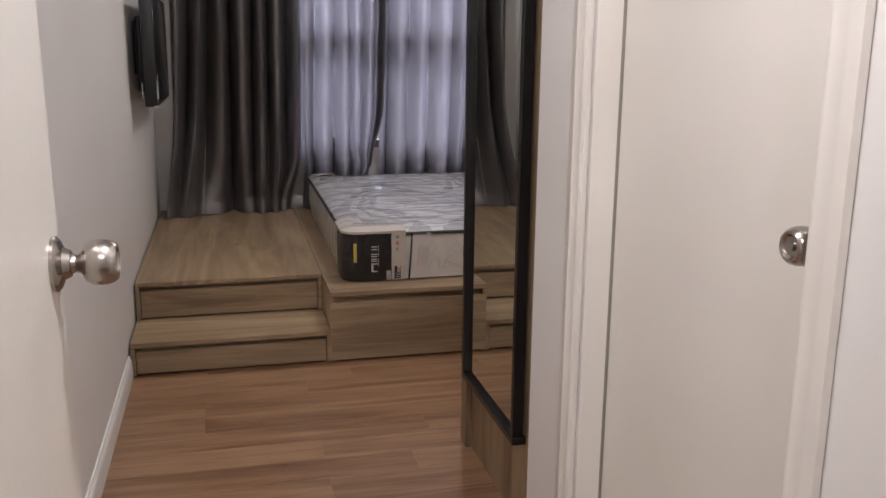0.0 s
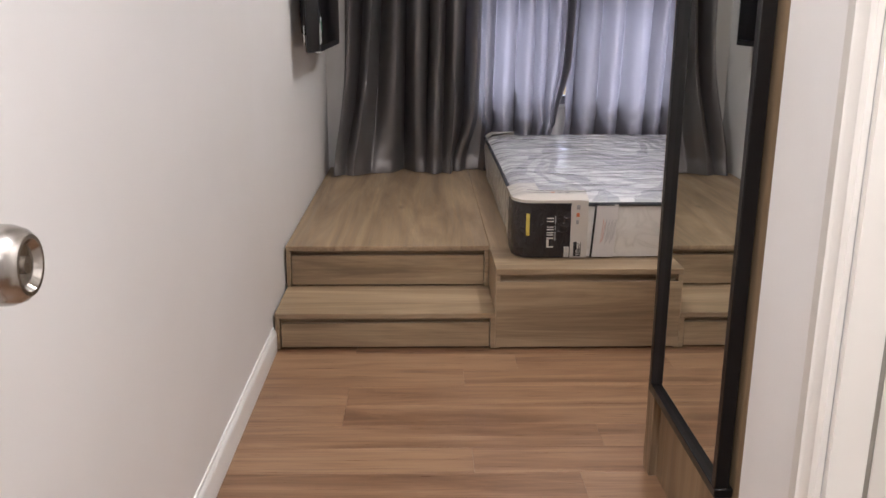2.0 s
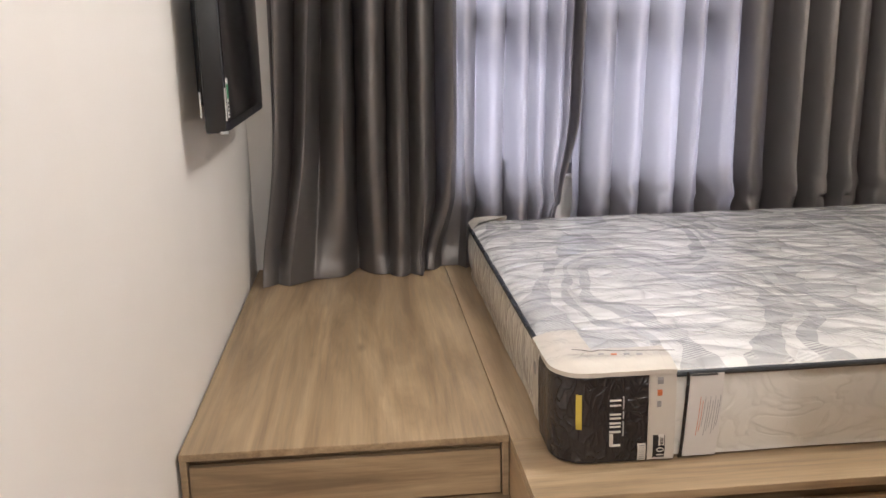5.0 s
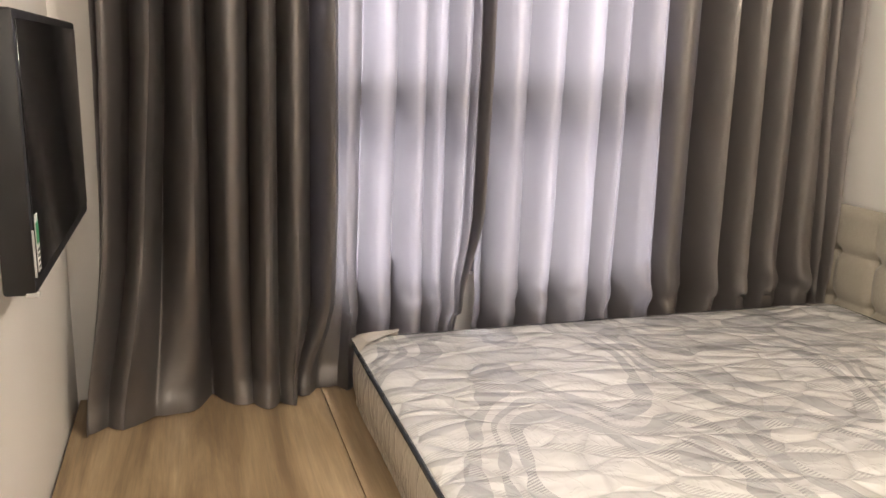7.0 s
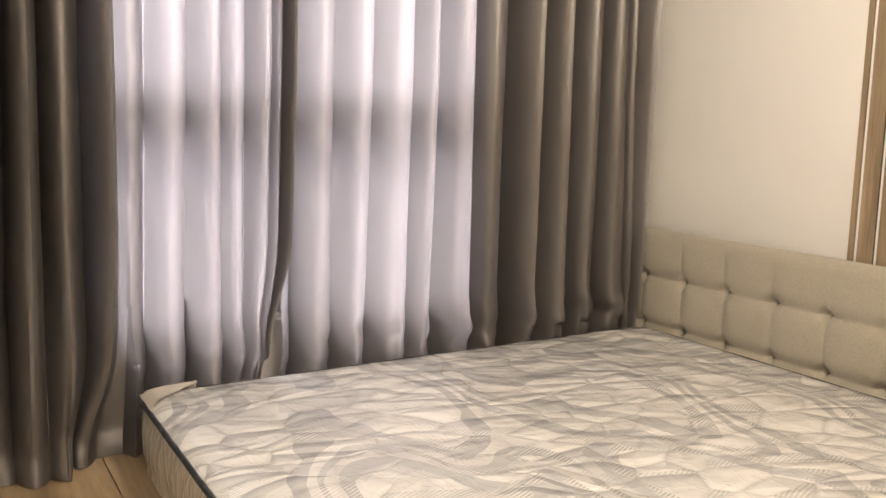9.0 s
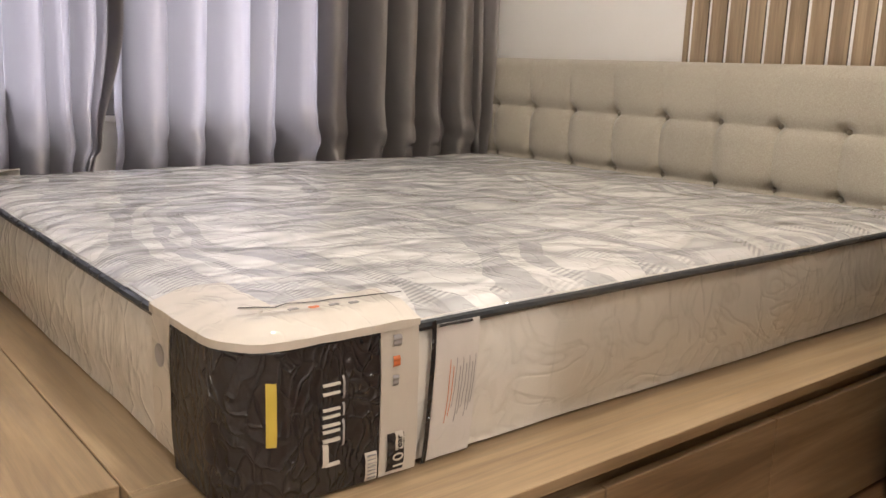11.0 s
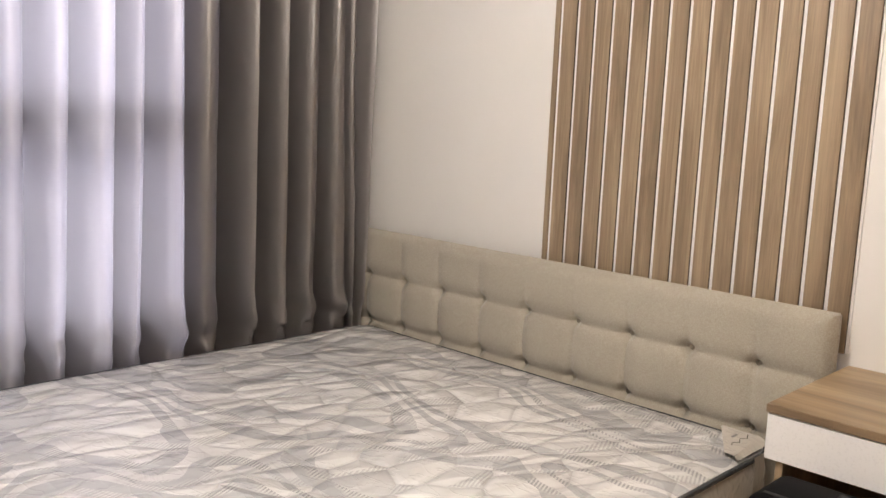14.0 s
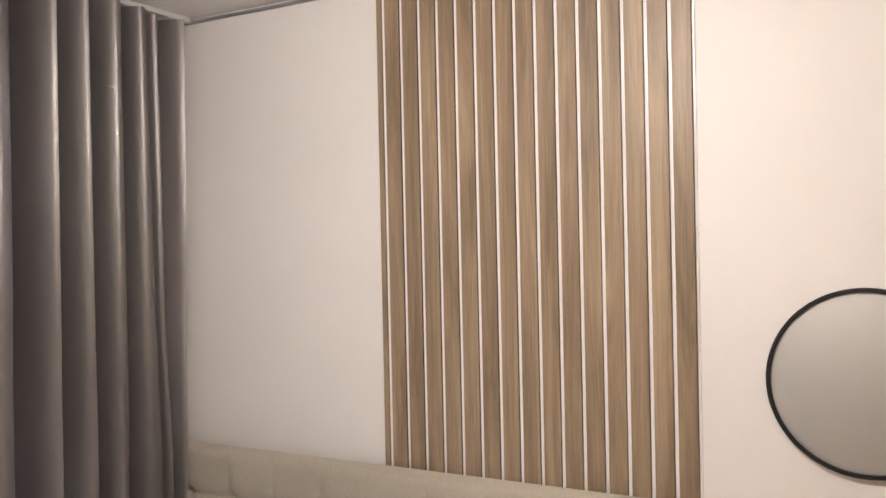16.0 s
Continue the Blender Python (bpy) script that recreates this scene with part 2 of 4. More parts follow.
    col = n.mix(n.maths("MULTIPLY", n.maths("MULTIPLY", crescent, near), n.maths("ADD", 0.18, n.maths("MULTIPLY", rule, 0.50))), tone, (0.39, 0.39, 0.395))
    col = n.mix(solid, col, (0.45, 0.45, 0.46))
    col = n.mix(n.maths("MULTIPLY", ruled, n.maths("ADD", 0.25, n.maths("MULTIPLY", rule, 0.65))), col, (0.33, 0.33, 0.34))
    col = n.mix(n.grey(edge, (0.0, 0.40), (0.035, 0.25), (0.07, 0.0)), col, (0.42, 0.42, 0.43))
    knit = n.noise(c, 420, 2)
    puff = n.grey(edge, (0.0, 0.0), (0.05, 0.22), (0.14, 0.52), (0.26, 0.80), (0.45, 1.0))
    nrm = n.bump(knit, 0.25, 0.001, n.bump(puff, 0.9, 0.026))
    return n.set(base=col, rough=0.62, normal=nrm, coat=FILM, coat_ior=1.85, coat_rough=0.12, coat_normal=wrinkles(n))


def mattress_side():
    n = Nodes("mattress_border_cloth")
    c = n.coords((1, 1, 1.6))
    w = n.noise(c, 4.2, 2, 0.5, 2.2)
    line = n.grey(n.maths("ABSOLUTE", n.maths("SUBTRACT", w, 0.5)), (0.0, 0.0), (0.06, 1.0))
    knit = n.noise(n.coords(), 380, 2)
    col = n.mix(line, (0.68, 0.655, 0.60), (0.73, 0.705, 0.65))
    return n.set(base=col, rough=0.6, normal=n.bump(knit, 0.2, 0.001, n.bump(line, 0.22, 0.006)), coat=FILM, coat_ior=1.8, coat_rough=0.13, coat_normal=crumple(n, 7.0, 0.0025))


def print_film(name, base, vary=0.1, film=0.8):
    n = Nodes(name)
    f = n.noise(n.coords(), 40, 3)
    col = n.mix(f, tuple(q * (1 - vary) for q in base), tuple(min(1, q * (1 + vary)) for q in base))
    return n.set(base=col, rough=0.5, spec=0.2, coat=film, coat_ior=1.7, coat_rough=0.13, coat_normal=crumple(n) if film < 0.65 else wrinkles(n))


FILM = 1.0
LINEN, DRAPE = linen(), drape()
KNIT, BORDER = mattress_top(), mattress_side()
TAPE = print_film("navy_edge_tape", (0.024, 0.030, 0.038))
LABEL_BLACK = print_film("black_label_print", (0.014, 0.011, 0.012), 0.1, 0.64)
LABEL_WHITE = print_film("white_label_print", (0.56, 0.52, 0.46), 0.04)
LABEL_YELLOW = print_film("yellow_sticker", (0.55, 0.42, 0.06))
LABEL_GREY = print_film("grey_print", (0.30, 0.29, 0.29))
LABEL_ORANGE = print_film("orange_print", (0.60, 0.17, 0.06))
PAPER = print_film("paper_sheet", (0.66, 0.63, 0.60), 0.03)

# ---- building helpers ----


def box(bm, x0, x1, y0, y1, z0, z1, bevel=0.0, seg=1):
    """Adds a box, with rounded edges if asked, to bm."""
    m = Matrix.Translation(((x0 + x1) / 2, (y0 + y1) / 2, (z0 + z1) / 2)) @ Matrix.Diagonal((x1 - x0, y1 - y0, z1 - z0, 1))
    vs = bmesh.ops.create_cube(bm, size=1.0, matrix=m)["verts"]
    if bevel:
        edges = list({e for v in vs for e in v.link_edges})
        bmesh.ops.bevel(bm, geom=edges, offset=bevel, segments=seg, affect="EDGES", profile=0.5)
    return bm


def boxed(*dims, bevel=0.0, seg=1):
    return box(bmesh.new(), *dims, bevel=bevel, seg=seg)


def lathe(bm, profile, m, steps=40):
    """Turns a profile of (radius, height) round the z axis of m."""
    rings = []
    for r, h in profile:
        rings.append([bm.verts.new(m @ Vector((r * math.cos(2 * math.pi * i / steps), r * math.sin(2 * math.pi * i / steps), h))) for i in range(steps)])
    for a, b in zip(rings, rings[1:]):
        for i in range(steps):
            bm.faces.new((a[i], a[(i + 1) % steps], b[(i + 1) % steps], b[i]))
    bm.faces.new(list(reversed(rings[0])))
    bm.faces.new(rings[-1])
    return bm


def sweep(bm, path, radius, sides=8, closed=False, flat=1.0):
    """A round bar along points."""
    pts = [Vector(p) for p in path]
    rings = []
    for i, p in enumerate(pts):
        a = pts[i - 1] if (i or closed) else p
        b = pts[(i + 1) % len(pts)] if (i + 1 < len(pts) or closed) else p
        d = (b - a).normalized()
        u = d.cross(Vector((0, 0, 1)))
        u = u.normalized() if u.length > 1e-4 else Vector((1, 0, 0))
        v = u.cross(d)
        rings.append([bm.verts.new(p + radius * (math.cos(2 * math.pi * k / sides) * u + flat * math.sin(2 * math.pi * k / sides) * v)) for k in range(sides)])
    pairs = list(zip(rings, rings[1:])) + ([(rings[-1], rings[0])] if closed else [])
    for a, b in pairs:
        for k in range(sides):
            bm.faces.new((a[k], a[(k + 1) % sides], b[(k + 1) % sides], b[k]))
    if not closed:
        bm.faces.new(list(reversed(rings[0])))
        bm.faces.new(rings[-1])
    return bm


def grid(bm, nu, nv, fn):
    """A sheet of nu x nv quads through the points fn(u, v), u and v from 0 to 1."""
    vs = [[bm.verts.new(fn(i / nu, j / nv)) for j in range(nv + 1)] for i in range(nu + 1)]
    for i in range(nu):
        for j in range(nv):
            bm.faces.new((vs[i][j], vs[i + 1][j], vs[i + 1][j + 1], vs[i][j + 1]))
    return bm


def finish(bm, name, material, smooth):
    bmesh.ops.recalc_face_normals(bm, faces=bm.faces)
    me = bpy.data.meshes.new(name)
    bm.to_mesh(me)
    bm.free()
    me.materials.append(material)
    if smooth:
        for p in me.polygons:
            p.use_smooth = True
        me.set_sharp_from_angle(angle=radians(38))
    return me


def thing(name, base, label, category, group="", kind=""):
    """An Empty at its base that carries its parts."""
    ob = new(name)
    ob.location = base
    return tagged(ob, label, category, group, kind)


def root_of(ob):
    while ob.parent:
        ob = ob.parent
    return ob


def part(name, bm, material, parent, label="", smooth=True):
    """One mesh, given in the world's metres, under a thing or under a part."""
    me = finish(bm, name, material, smooth)
    me.transform(Matrix.Translation(-root_of(parent).location))
    ob = new(name, me)
    ob.parent = parent
    return tagged(ob, label)


def single(name, bm, material, label, category, group="", kind="", smooth=True):
    """A thing of one mesh."""
    return tagged(new(name, finish(bm, name, material, smooth)), label, category, group, kind)


def structure(name, bm, material, label, category, smooth=False):
    return single(name, bm, material, label, category, kind="structure", smooth=smooth)


def lettering(text, size, m):
    """A mesh of built-in letters."""
    cu = bpy.data.curves.new("letters", "FONT")
    cu.body, cu.size, cu.extrude, cu.align_x = text, size, 0.0004, "LEFT"
    ob = bpy.data.objects.new("letters", cu)
    me = bpy.data.meshes.new_from_object(ob)
    bm = bmesh.new()
    bm.from_mesh(me)
    bm.transform(m)
    bpy.data.objects.remove(ob)
    bpy.data.meshes.remove(me)
    return bm

# ---- the shell of the flat ----
EAST, NORTH, SIDE, SOUTH = 3.11, 2.16, 1.190, -3.30
H = 0.322

west = structure("wall_west", boxed(-0.12, 0, SOUTH, NORTH + 0.2, 0, CEIL), WALL, "smooth off-white painted wall beside the steps", "wall")
structure("wall_east", boxed(EAST, EAST + 0.12, -1.75, NORTH + 0.2, 0, CEIL), WALL, "smooth warm white wall behind the headboard", "wall")
bm = bmesh.new()
WX0, WX1, WZ0, WZ1 = 0.905, 2.195, 0.705, 2.38
box(bm, 0, WX0, NORTH, NORTH + 0.2, 0, CEIL)
box(bm, WX1, EAST, NORTH, NORTH + 0.2, 0, CEIL)
box(bm, WX0, WX1, NORTH, NORTH + 0.2, 0, WZ0)
box(bm, WX0, WX1, NORTH, NORTH + 0.2, WZ1, CEIL)
structure("wall_north", bm, WALL, "white painted window wall behind the curtains", "wall")
D0, D1, DZ = -2.692, -1.936, 2.03
bm = bmesh.new()
box(bm, SIDE, SIDE + 0.12, D1, -1.617, 0, CEIL)
box(bm, SIDE, SIDE + 0.12, SOUTH, D0, 0, CEIL)
box(bm, SIDE, SIDE + 0.12, D0, D1, DZ, CEIL)
structure("wall_corridor", bm, WALL, "white painted corridor wall with a doorway", "wall")
structure("wall_wardrobe", boxed(SIDE + 0.12, EAST, -1.75, -1.63, 0, CEIL), WALL, "plain white wall behind the wardrobe", "wall")
E0, E1, EZ = 0.19, 0.98, 2.06
bm = bmesh.new()
box(bm, -0.6, E0, SOUTH - 0.12, SOUTH, 0, CEIL)
box(bm, E1, 1.7, SOUTH - 0.12, SOUTH, 0, CEIL)
box(bm, E0, E1, SOUTH - 0.12, SOUTH, EZ, CEIL)
structure("wall_south", bm, WALL, "white painted wall with the bedroom doorway", "wall")
bm = bmesh.new()
box(bm, -0.72, -0.6, -5.3, SOUTH, 0, CEIL)
box(bm, 1.7, 1.82, -5.3, SOUTH, 0, CEIL)
box(bm, -0.72, 1.82, -5.42, -5.3, 0, CEIL)
structure("wall_hall", bm, WALL, "plain white walls of the hall outside", "wall")
structure("ceiling", boxed(-0.72, EAST + 0.12, -5.42, NORTH + 0.2, CEIL, CEIL + 0.12), CEILING, "flat white painted ceiling", "ceiling")
bm = bmesh.new()
box(bm, EAST - 0.016, EAST, -1.6, NORTH, CEIL - 0.022, CEIL - 0.010, 0.003)
structure("trim_ceiling", bm, ALU, "thin shadow bead where wall meets ceiling", "trim")

# skirting on the corridor wall
bm = bmesh.new()
prof = [(0.0, 0.0), (0.014, 0.0), (0.014, 0.070), (0.011, 0.082), (0.006, 0.087), (0.005, 0.096), (0.0, 0.096)]
ends = [[bm.verts.new((x, y, z)) for x, z in prof] for y in (SOUTH, -0.004)]
for i in range(len(prof)):
    j = (i + 1) % len(prof)
    bm.faces.new((ends[0][i], ends[0][j], ends[1][j], ends[1][i]))
bm.faces.new(ends[0])
bm.faces.new(list(reversed(ends[1])))
structure("baseboard", bm, TRIM, "white moulded skirting along the corridor wall", "baseboard", True)


def knob(parent, m):
    """A round door knob with rose, neck and key dish, its axis along z of m."""
    k = part("knob", lathe(bmesh.new(), [(0.012, 0.0), (0.012, 0.022), (0.011, 0.026), (0.014, 0.032), (0.022, 0.036), (0.0265, 0.043), (0.028, 0.052),
             (0.0275, 0.061), (0.025, 0.069), (0.021, 0.0735), (0.018, 0.0735), (0.014, 0.069), (0.006, 0.068)], m), STEEL, parent, "brushed nickel ball knob")
    part("rose", lathe(bmesh.new(), [(0.034, 0.0), (0.034, 0.004), (0.030, 0.008), (0.020, 0.012), (0.016, 0.020), (0.012, 0.021)], m), STEEL, k)
    part("keyway", lathe(bmesh.new(), [(0.006, 0.068), (0.006, 0.0715), (0.003, 0.0715)], m, 20), STEEL, k)


# the bedroom's own door, open against the corridor wall
door = thing("door_1", (0.21, SOUTH, 0), "cream enamelled door standing open along the wall", "door", kind="structure")
leaf = part("leaf", boxed(0.193, 0.232, SOUTH + 0.012, -2.518, 0.008, 2.03, bevel=0.002), DOOR, door)
knob(leaf, pose(0.232, -2.559, 1.103, 0, 90, 0))
knob(leaf, pose(0.193, -2.559, 1.103, 0, -90, 0))
for z in (0.25, 1.05, 1.82):
    part("hinge", lathe(bmesh.new(), [(0.006, 0), (0.006, 0.10)], pose(0.186, SOUTH + 0.006, z), 12), STEEL, leaf)
frame1 = thing("door_frame_1", (0.58, SOUTH, 0), "cream painted frame of the bedroom doorway", "door frame", kind="structure")
part("jamb", boxed(E0 - 0.015, E0 - 0.001, SOUTH - 0.14, SOUTH - 0.002, 0, EZ), DOOR, frame1)
part("jamb", boxed(E1 + 0.001, E1 + 0.015, SOUTH - 0.14, SOUTH - 0.002, 0, EZ), DOOR, frame1)


def casing(parent, y0, y1, x_wall, inner_is_low, relief=1.0):
    """Upright moulded casing on the corridor's side wall, proud towards -x."""
    bm = bmesh.new()
    w = y1 - y0
    prof = [(0.0, 0.0), (0.0, 0.010), (0.12, 0.015), (0.16, 0.012), (0.55, 0.012), (0.62, 0.016), (0.70, 0.013), (0.92, 0.015), (1.0, 0.012), (1.0, 0.0)]
    rows = []
    for z in (0.0, DZ + 0.07):
        rows.append([bm.verts.new((x_wall - (0.0135 + relief * (d - 0.0135) if d else 0.0), (y0 + u * w) if inner_is_low else (y1 - u * w), z)) for u, d in prof])
    for i in range(len(prof)):
        j = (i + 1) % len(prof)
        bm.faces.new((rows[0][i], rows[0][j], rows[1][j], rows[1][i]))
    bm.faces.new(rows[0])
    bm.faces.new(list(reversed(rows[1])))
    return part("casing", bm, DOOR, parent)


frame2 = thing("door_frame_2", (SIDE, D0, 0), "cream moulded frame round the closed side door", "door frame", kind="structure")
casing(frame2, D1 + 0.002, D1 + 0.083, SIDE - 0.002, True)
casing(frame2, D0 - 0.064, D0 - 0.002, SIDE - 0.002, False, 0.25)
part("head_casing", boxed(SIDE - 0.016, SIDE - 0.002, D0 - 0.001, D1 + 0.001, DZ, DZ + 0.07, bevel=0.003), DOOR, frame2)
part("jamb", boxed(SIDE - 0.001, SIDE + 0.12, D1 - 0.012, D1 - 0.001, 0, DZ - 0.012), DOOR, frame2)
part("jamb", boxed(SIDE - 0.001, SIDE + 0.12, D0 + 0.001, D0 + 0.006, 0, DZ - 0.012), DOOR, frame2)
# Thin grey strip added at the leaf's edge to draw the gap's shade.
part("seal", boxed(1.246, 1.290, D1 - 0.0134, D1 - 0.0125, 0.0, DZ - 0.013), GAP_SHADE, frame2)
door2 = thing("door_2", (SIDE + 0.06, D0, 0), "closed cream enamelled door with a nickel knob", "door", kind="structure")
# Unseen dark panel added behind the leaf to keep its gap dark.
part("stop", boxed(1.294, 1.309, D0 + 0.007, D1 - 0.013, 0, DZ - 0.013), GAP, frame2)
leaf2 = part("leaf", boxed(1.252, 1.292, D0 + 0.008, D1 - 0.0138, 0.008, DZ - 0.015, bevel=0.002), DOOR, door2)
knob(leaf2, pose(1.252, -2.652, 1.102, 0, -90, 0))

# ceiling lamps, out of view overhead; entry and hall ones only house added fill


def downlight(x, y, r, label):
    t = thing("ceiling_light", (x, y, CEIL), label, "ceiling light")
    part("housing", lathe(bmesh.new(), [(r + 0.02, 0.0), (r + 0.02, -0.02), (r + 0.012, -0.03), (r, -0.03), (r, -0.004)], pose(x, y, CEIL)), WHITE, t)
    part("diffuser", lathe(bmesh.new(), [(r - 0.002, -0.006), (r - 0.002, -0.024), (r * 0.7, -0.030), (0.01, -0.032)], pose(x, y, CEIL)), LAMP, t)


downlight(1.52, 0.35, 0.15, "round white flush ceiling light, switched on")
downlight(1.30, -0.55, 0.08, "small round white recessed downlight assumed overhead, switched on")
downlight(0.66, -2.75, 0.08, "small round white recessed downlight assumed overhead, switched on")
downlight(0.5, -4.35, 0.09, "small round white recessed downlight assumed overhead, switched on")

# window in the north wall
win = thing("window_1", (1.57, NORTH + 0.08, WZ0), "grey aluminium window behind the drawn curtains", "window", kind="structure")
wy0, wy1 = NORTH + 0.015, NORTH + 0.065
part("window_frame", boxed(WX0, WX0 + 0.05, wy0, wy1, WZ0, WZ1, bevel=0.003), ALU, win)
part("window_frame", boxed(WX1 - 0.05, WX1, wy0, wy1, WZ0, WZ1, bevel=0.003), ALU, win)
part("window_frame", boxed(WX0 + 0.05, WX1 - 0.05, wy0, wy1, WZ0, WZ0 + 0.05, bevel=0.003), ALU, win)
part("window_frame", boxed(WX0 + 0.05, WX1 - 0.05, wy0, wy1, WZ1 - 0.05, WZ1, bevel=0.003), ALU, win)
part("transom", boxed(WX0 + 0.05, WX1 - 0.05, wy0 - 0.01, wy1, 1.36, 1.46, bevel=0.003), ALU, win)
part("mullion", boxed(1.44, 1.52, wy0 - 0.006, wy1 - 0.004, WZ0 + 0.05, 1.36, bevel=0.003), ALU, win)
part("mullion", boxed(1.44, 1.52, wy0 - 0.006, wy1 - 0.004, 1.46, WZ1 - 0.05, bevel=0.003), ALU, win)
for x0, x1 in ((WX0 + 0.05, 1.44), (1.52, WX1 - 0.05)):
    for z0, z1 in ((WZ0 + 0.05, 1.36), (1.46, WZ1 - 0.05)):
        pane = part("pane", boxed(x0, x1, wy0 + 0.02, wy0 + 0.026, z0, z1), GLASS, win, smooth=False)
        pane.visible_shadow = False
part("window_sill", boxed(WX0, WX1, NORTH - 0.012, wy0 + 0.02, WZ0 - 0.02, WZ0 - 0.002, bevel=0.003), TRIM, win)
part("handle", boxed(1.09, 1.15, wy0 - 0.045, wy0 - 0.012, WZ0 + 0.01, WZ0 + 0.09, bevel=0.012, seg=3), ALU, win)

# ---- joinery: steps, platform and bed base ----
W = 0.845


def drawer_unit(name, base, label, x0, x1, y_front, y_back, z0, z1, fronts, top_mat, group, stile=0.018):
    """A low box of boards: top, sides, recessed dark band and flush fronts."""
    t = thing(name, base, label, name.replace("_", " "), group)
    part("top_board", boxed(x0, x1, y_front - 0.004, y_back, z1 - 0.020, z1, bevel=0.0015), top_mat, t)
    part("side_board", boxed(x0, x0 + stile, y_front, y_back, z0, z1 - 0.021, bevel=0.001), OAK_X, t)
    part("side_board", boxed(x1 - stile, x1, y_front, y_back, z0, z1 - 0.021, bevel=0.001), OAK_X, t)
    part("back_board", boxed(x0 + stile, x1 - stile, y_front + 0.032, y_front + 0.042, z0, z1 - 0.021), OAK_X, t)
    for a, b in fronts:
        part("drawer_front", boxed(a, b, y_front + 0.006, y_front + 0.024, z0 + 0.006, z1 - 0.020 - 0.022, bevel=0.0012), OAK_X, t)
    return t


S1, PY = 0.148, 0.332
drawer_unit("step_unit", (0.43, 0.0, 0), "low oak-laminate step with a drawer front", 0.008, W, 0.0, PY + 0.03, 0.004, S1, [(0.029, W - 0.021)], OAK_X, "platform steps")
plat = drawer_unit("platform_unit", (0.43, PY, 0), "raised oak-laminate platform with a drawer front", 0.008, W - 0.002, PY, NORTH - 0.003, S1 + 0.001, H, [(0.029, W - 0.023)], OAK_Y, "platform steps")
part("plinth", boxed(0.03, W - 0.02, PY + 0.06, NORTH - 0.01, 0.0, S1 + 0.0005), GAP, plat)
bed = thing("bed_base", (1.9, 0.0, 0), "oak-laminate box bed base with three drawer fronts", "bed base")
part("top_board", boxed(W, 3.0, -0.004, 0.30, H - 0.022, H, bevel=0.0015), OAK_X, bed)
part("top_board", boxed(W, 3.0, 0.301, NORTH - 0.003, H - 0.022, H, bevel=0.0015), OAK_Y, bed)
part("side_board", boxed(W, W + 0.018, 0.0, NORTH - 0.003, 0.004, H - 0.023, bevel=0.001), OAK_Y, bed)
part("side_board", boxed(2.982, 3.0, 0.0, NORTH - 0.003, 0.004, H - 0.023, bevel=0.001), OAK_Y, bed)
part("back_board", boxed(W + 0.018, 2.982, 0.030, 0.04, 0.004, H - 0.023), OAK_X, bed)
for a, b in ((W + 0.003, 1.476), (1.480, 1.959), (1.963, 2.48), (2.484, 2.997)):
    part("drawer_front", boxed(a, b, -0.003, 0.016, 0.010, H - 0.050, bevel=0.0012), OAK_X, bed, smooth=False)

# ---- mattress in its film ----
MX0, MX1, MY0, MY1, MZ0, MZ1 = 0.930, 2.968, 0.145, 1.960, H + 0.001, 0.556
CR = 0.075


def rim(s, off=0.0):
    """Place and outward normal on the mattress's plan, s metres from its front-left corner: along the front s > 0, along the left side s < 0."""
    arc = CR * math.pi / 4
    if abs(s) <= arc:
        a = math.radians(225) + s / CR
        n = Vector((math.cos(a), math.sin(a), 0))
        return Vector((MX0 + CR, MY0 + CR, 0)) + n * (CR + off), n
    if s > 0:
        return Vector((MX0 + CR + s - arc, MY0 - off, 0)), Vector((0, -1, 0))
    return Vector((MX0 - off, MY0 + CR - s - arc, 0)), Vector((-1, 0, 0))


def outline(off, n=9):
    """The closed plan of the mattress with rounded corners."""
    pts = []
    for cx, cy, a0 in ((MX0 + CR, MY0 + CR, 180), (MX1 - CR, MY0 + CR, 270), (MX1 - CR, MY1 - CR, 0), (MX0 + CR, MY1 - CR, 90)):
        for i in range(n):
            a = radians(a0 + 90 * i / (n - 1))
            pts.append((cx + (CR + off) * math.cos(a), cy + (CR + off) * math.sin(a)))
    out = []
    for i, p in enumerate(pts):
        q = pts[(i + 1) % len(pts)]
        d = math.hypot(q[0] - p[0], q[1] - p[1])
        k = max(1, int(d / 0.05))
        out += [(p[0] + (q[0] - p[0]) * j / k, p[1] + (q[1] - p[1]) * j / k) for j in range(k)]
    return out


mat = thing("mattress", (1.95, 1.05, H), "new white and grey quilted mattress still wrapped in clear plastic film", "mattress")
bm = bmesh.new()
levels = [(0.0, 0.004), (-0.002, 0.02), (0.008, 0.06), (0.010, 0.115), (0.008, 0.17), (-0.002, 0.212), (-0.006, 0.222)]
rings = []
for off, dz in levels:
    rings.append([bm.verts.new((x, y, MZ0 + dz)) for x, y in outline(off - 0.008)])
for a, b in zip(rings, rings[1:]):
    for i in range(len(a)):
        bm.faces.new((a[i], a[(i + 1) % len(a)], b[(i + 1) % len(a)], b[i]))
for v in bm.verts:
    k = 0.005 * noise.noise(v.co * 5.5)
    v.co.x += k
    v.co.y += k
bm.faces.new(rings[0])
part("border", bm, BORDER, mat, "cream quilted border under wrinkled film")


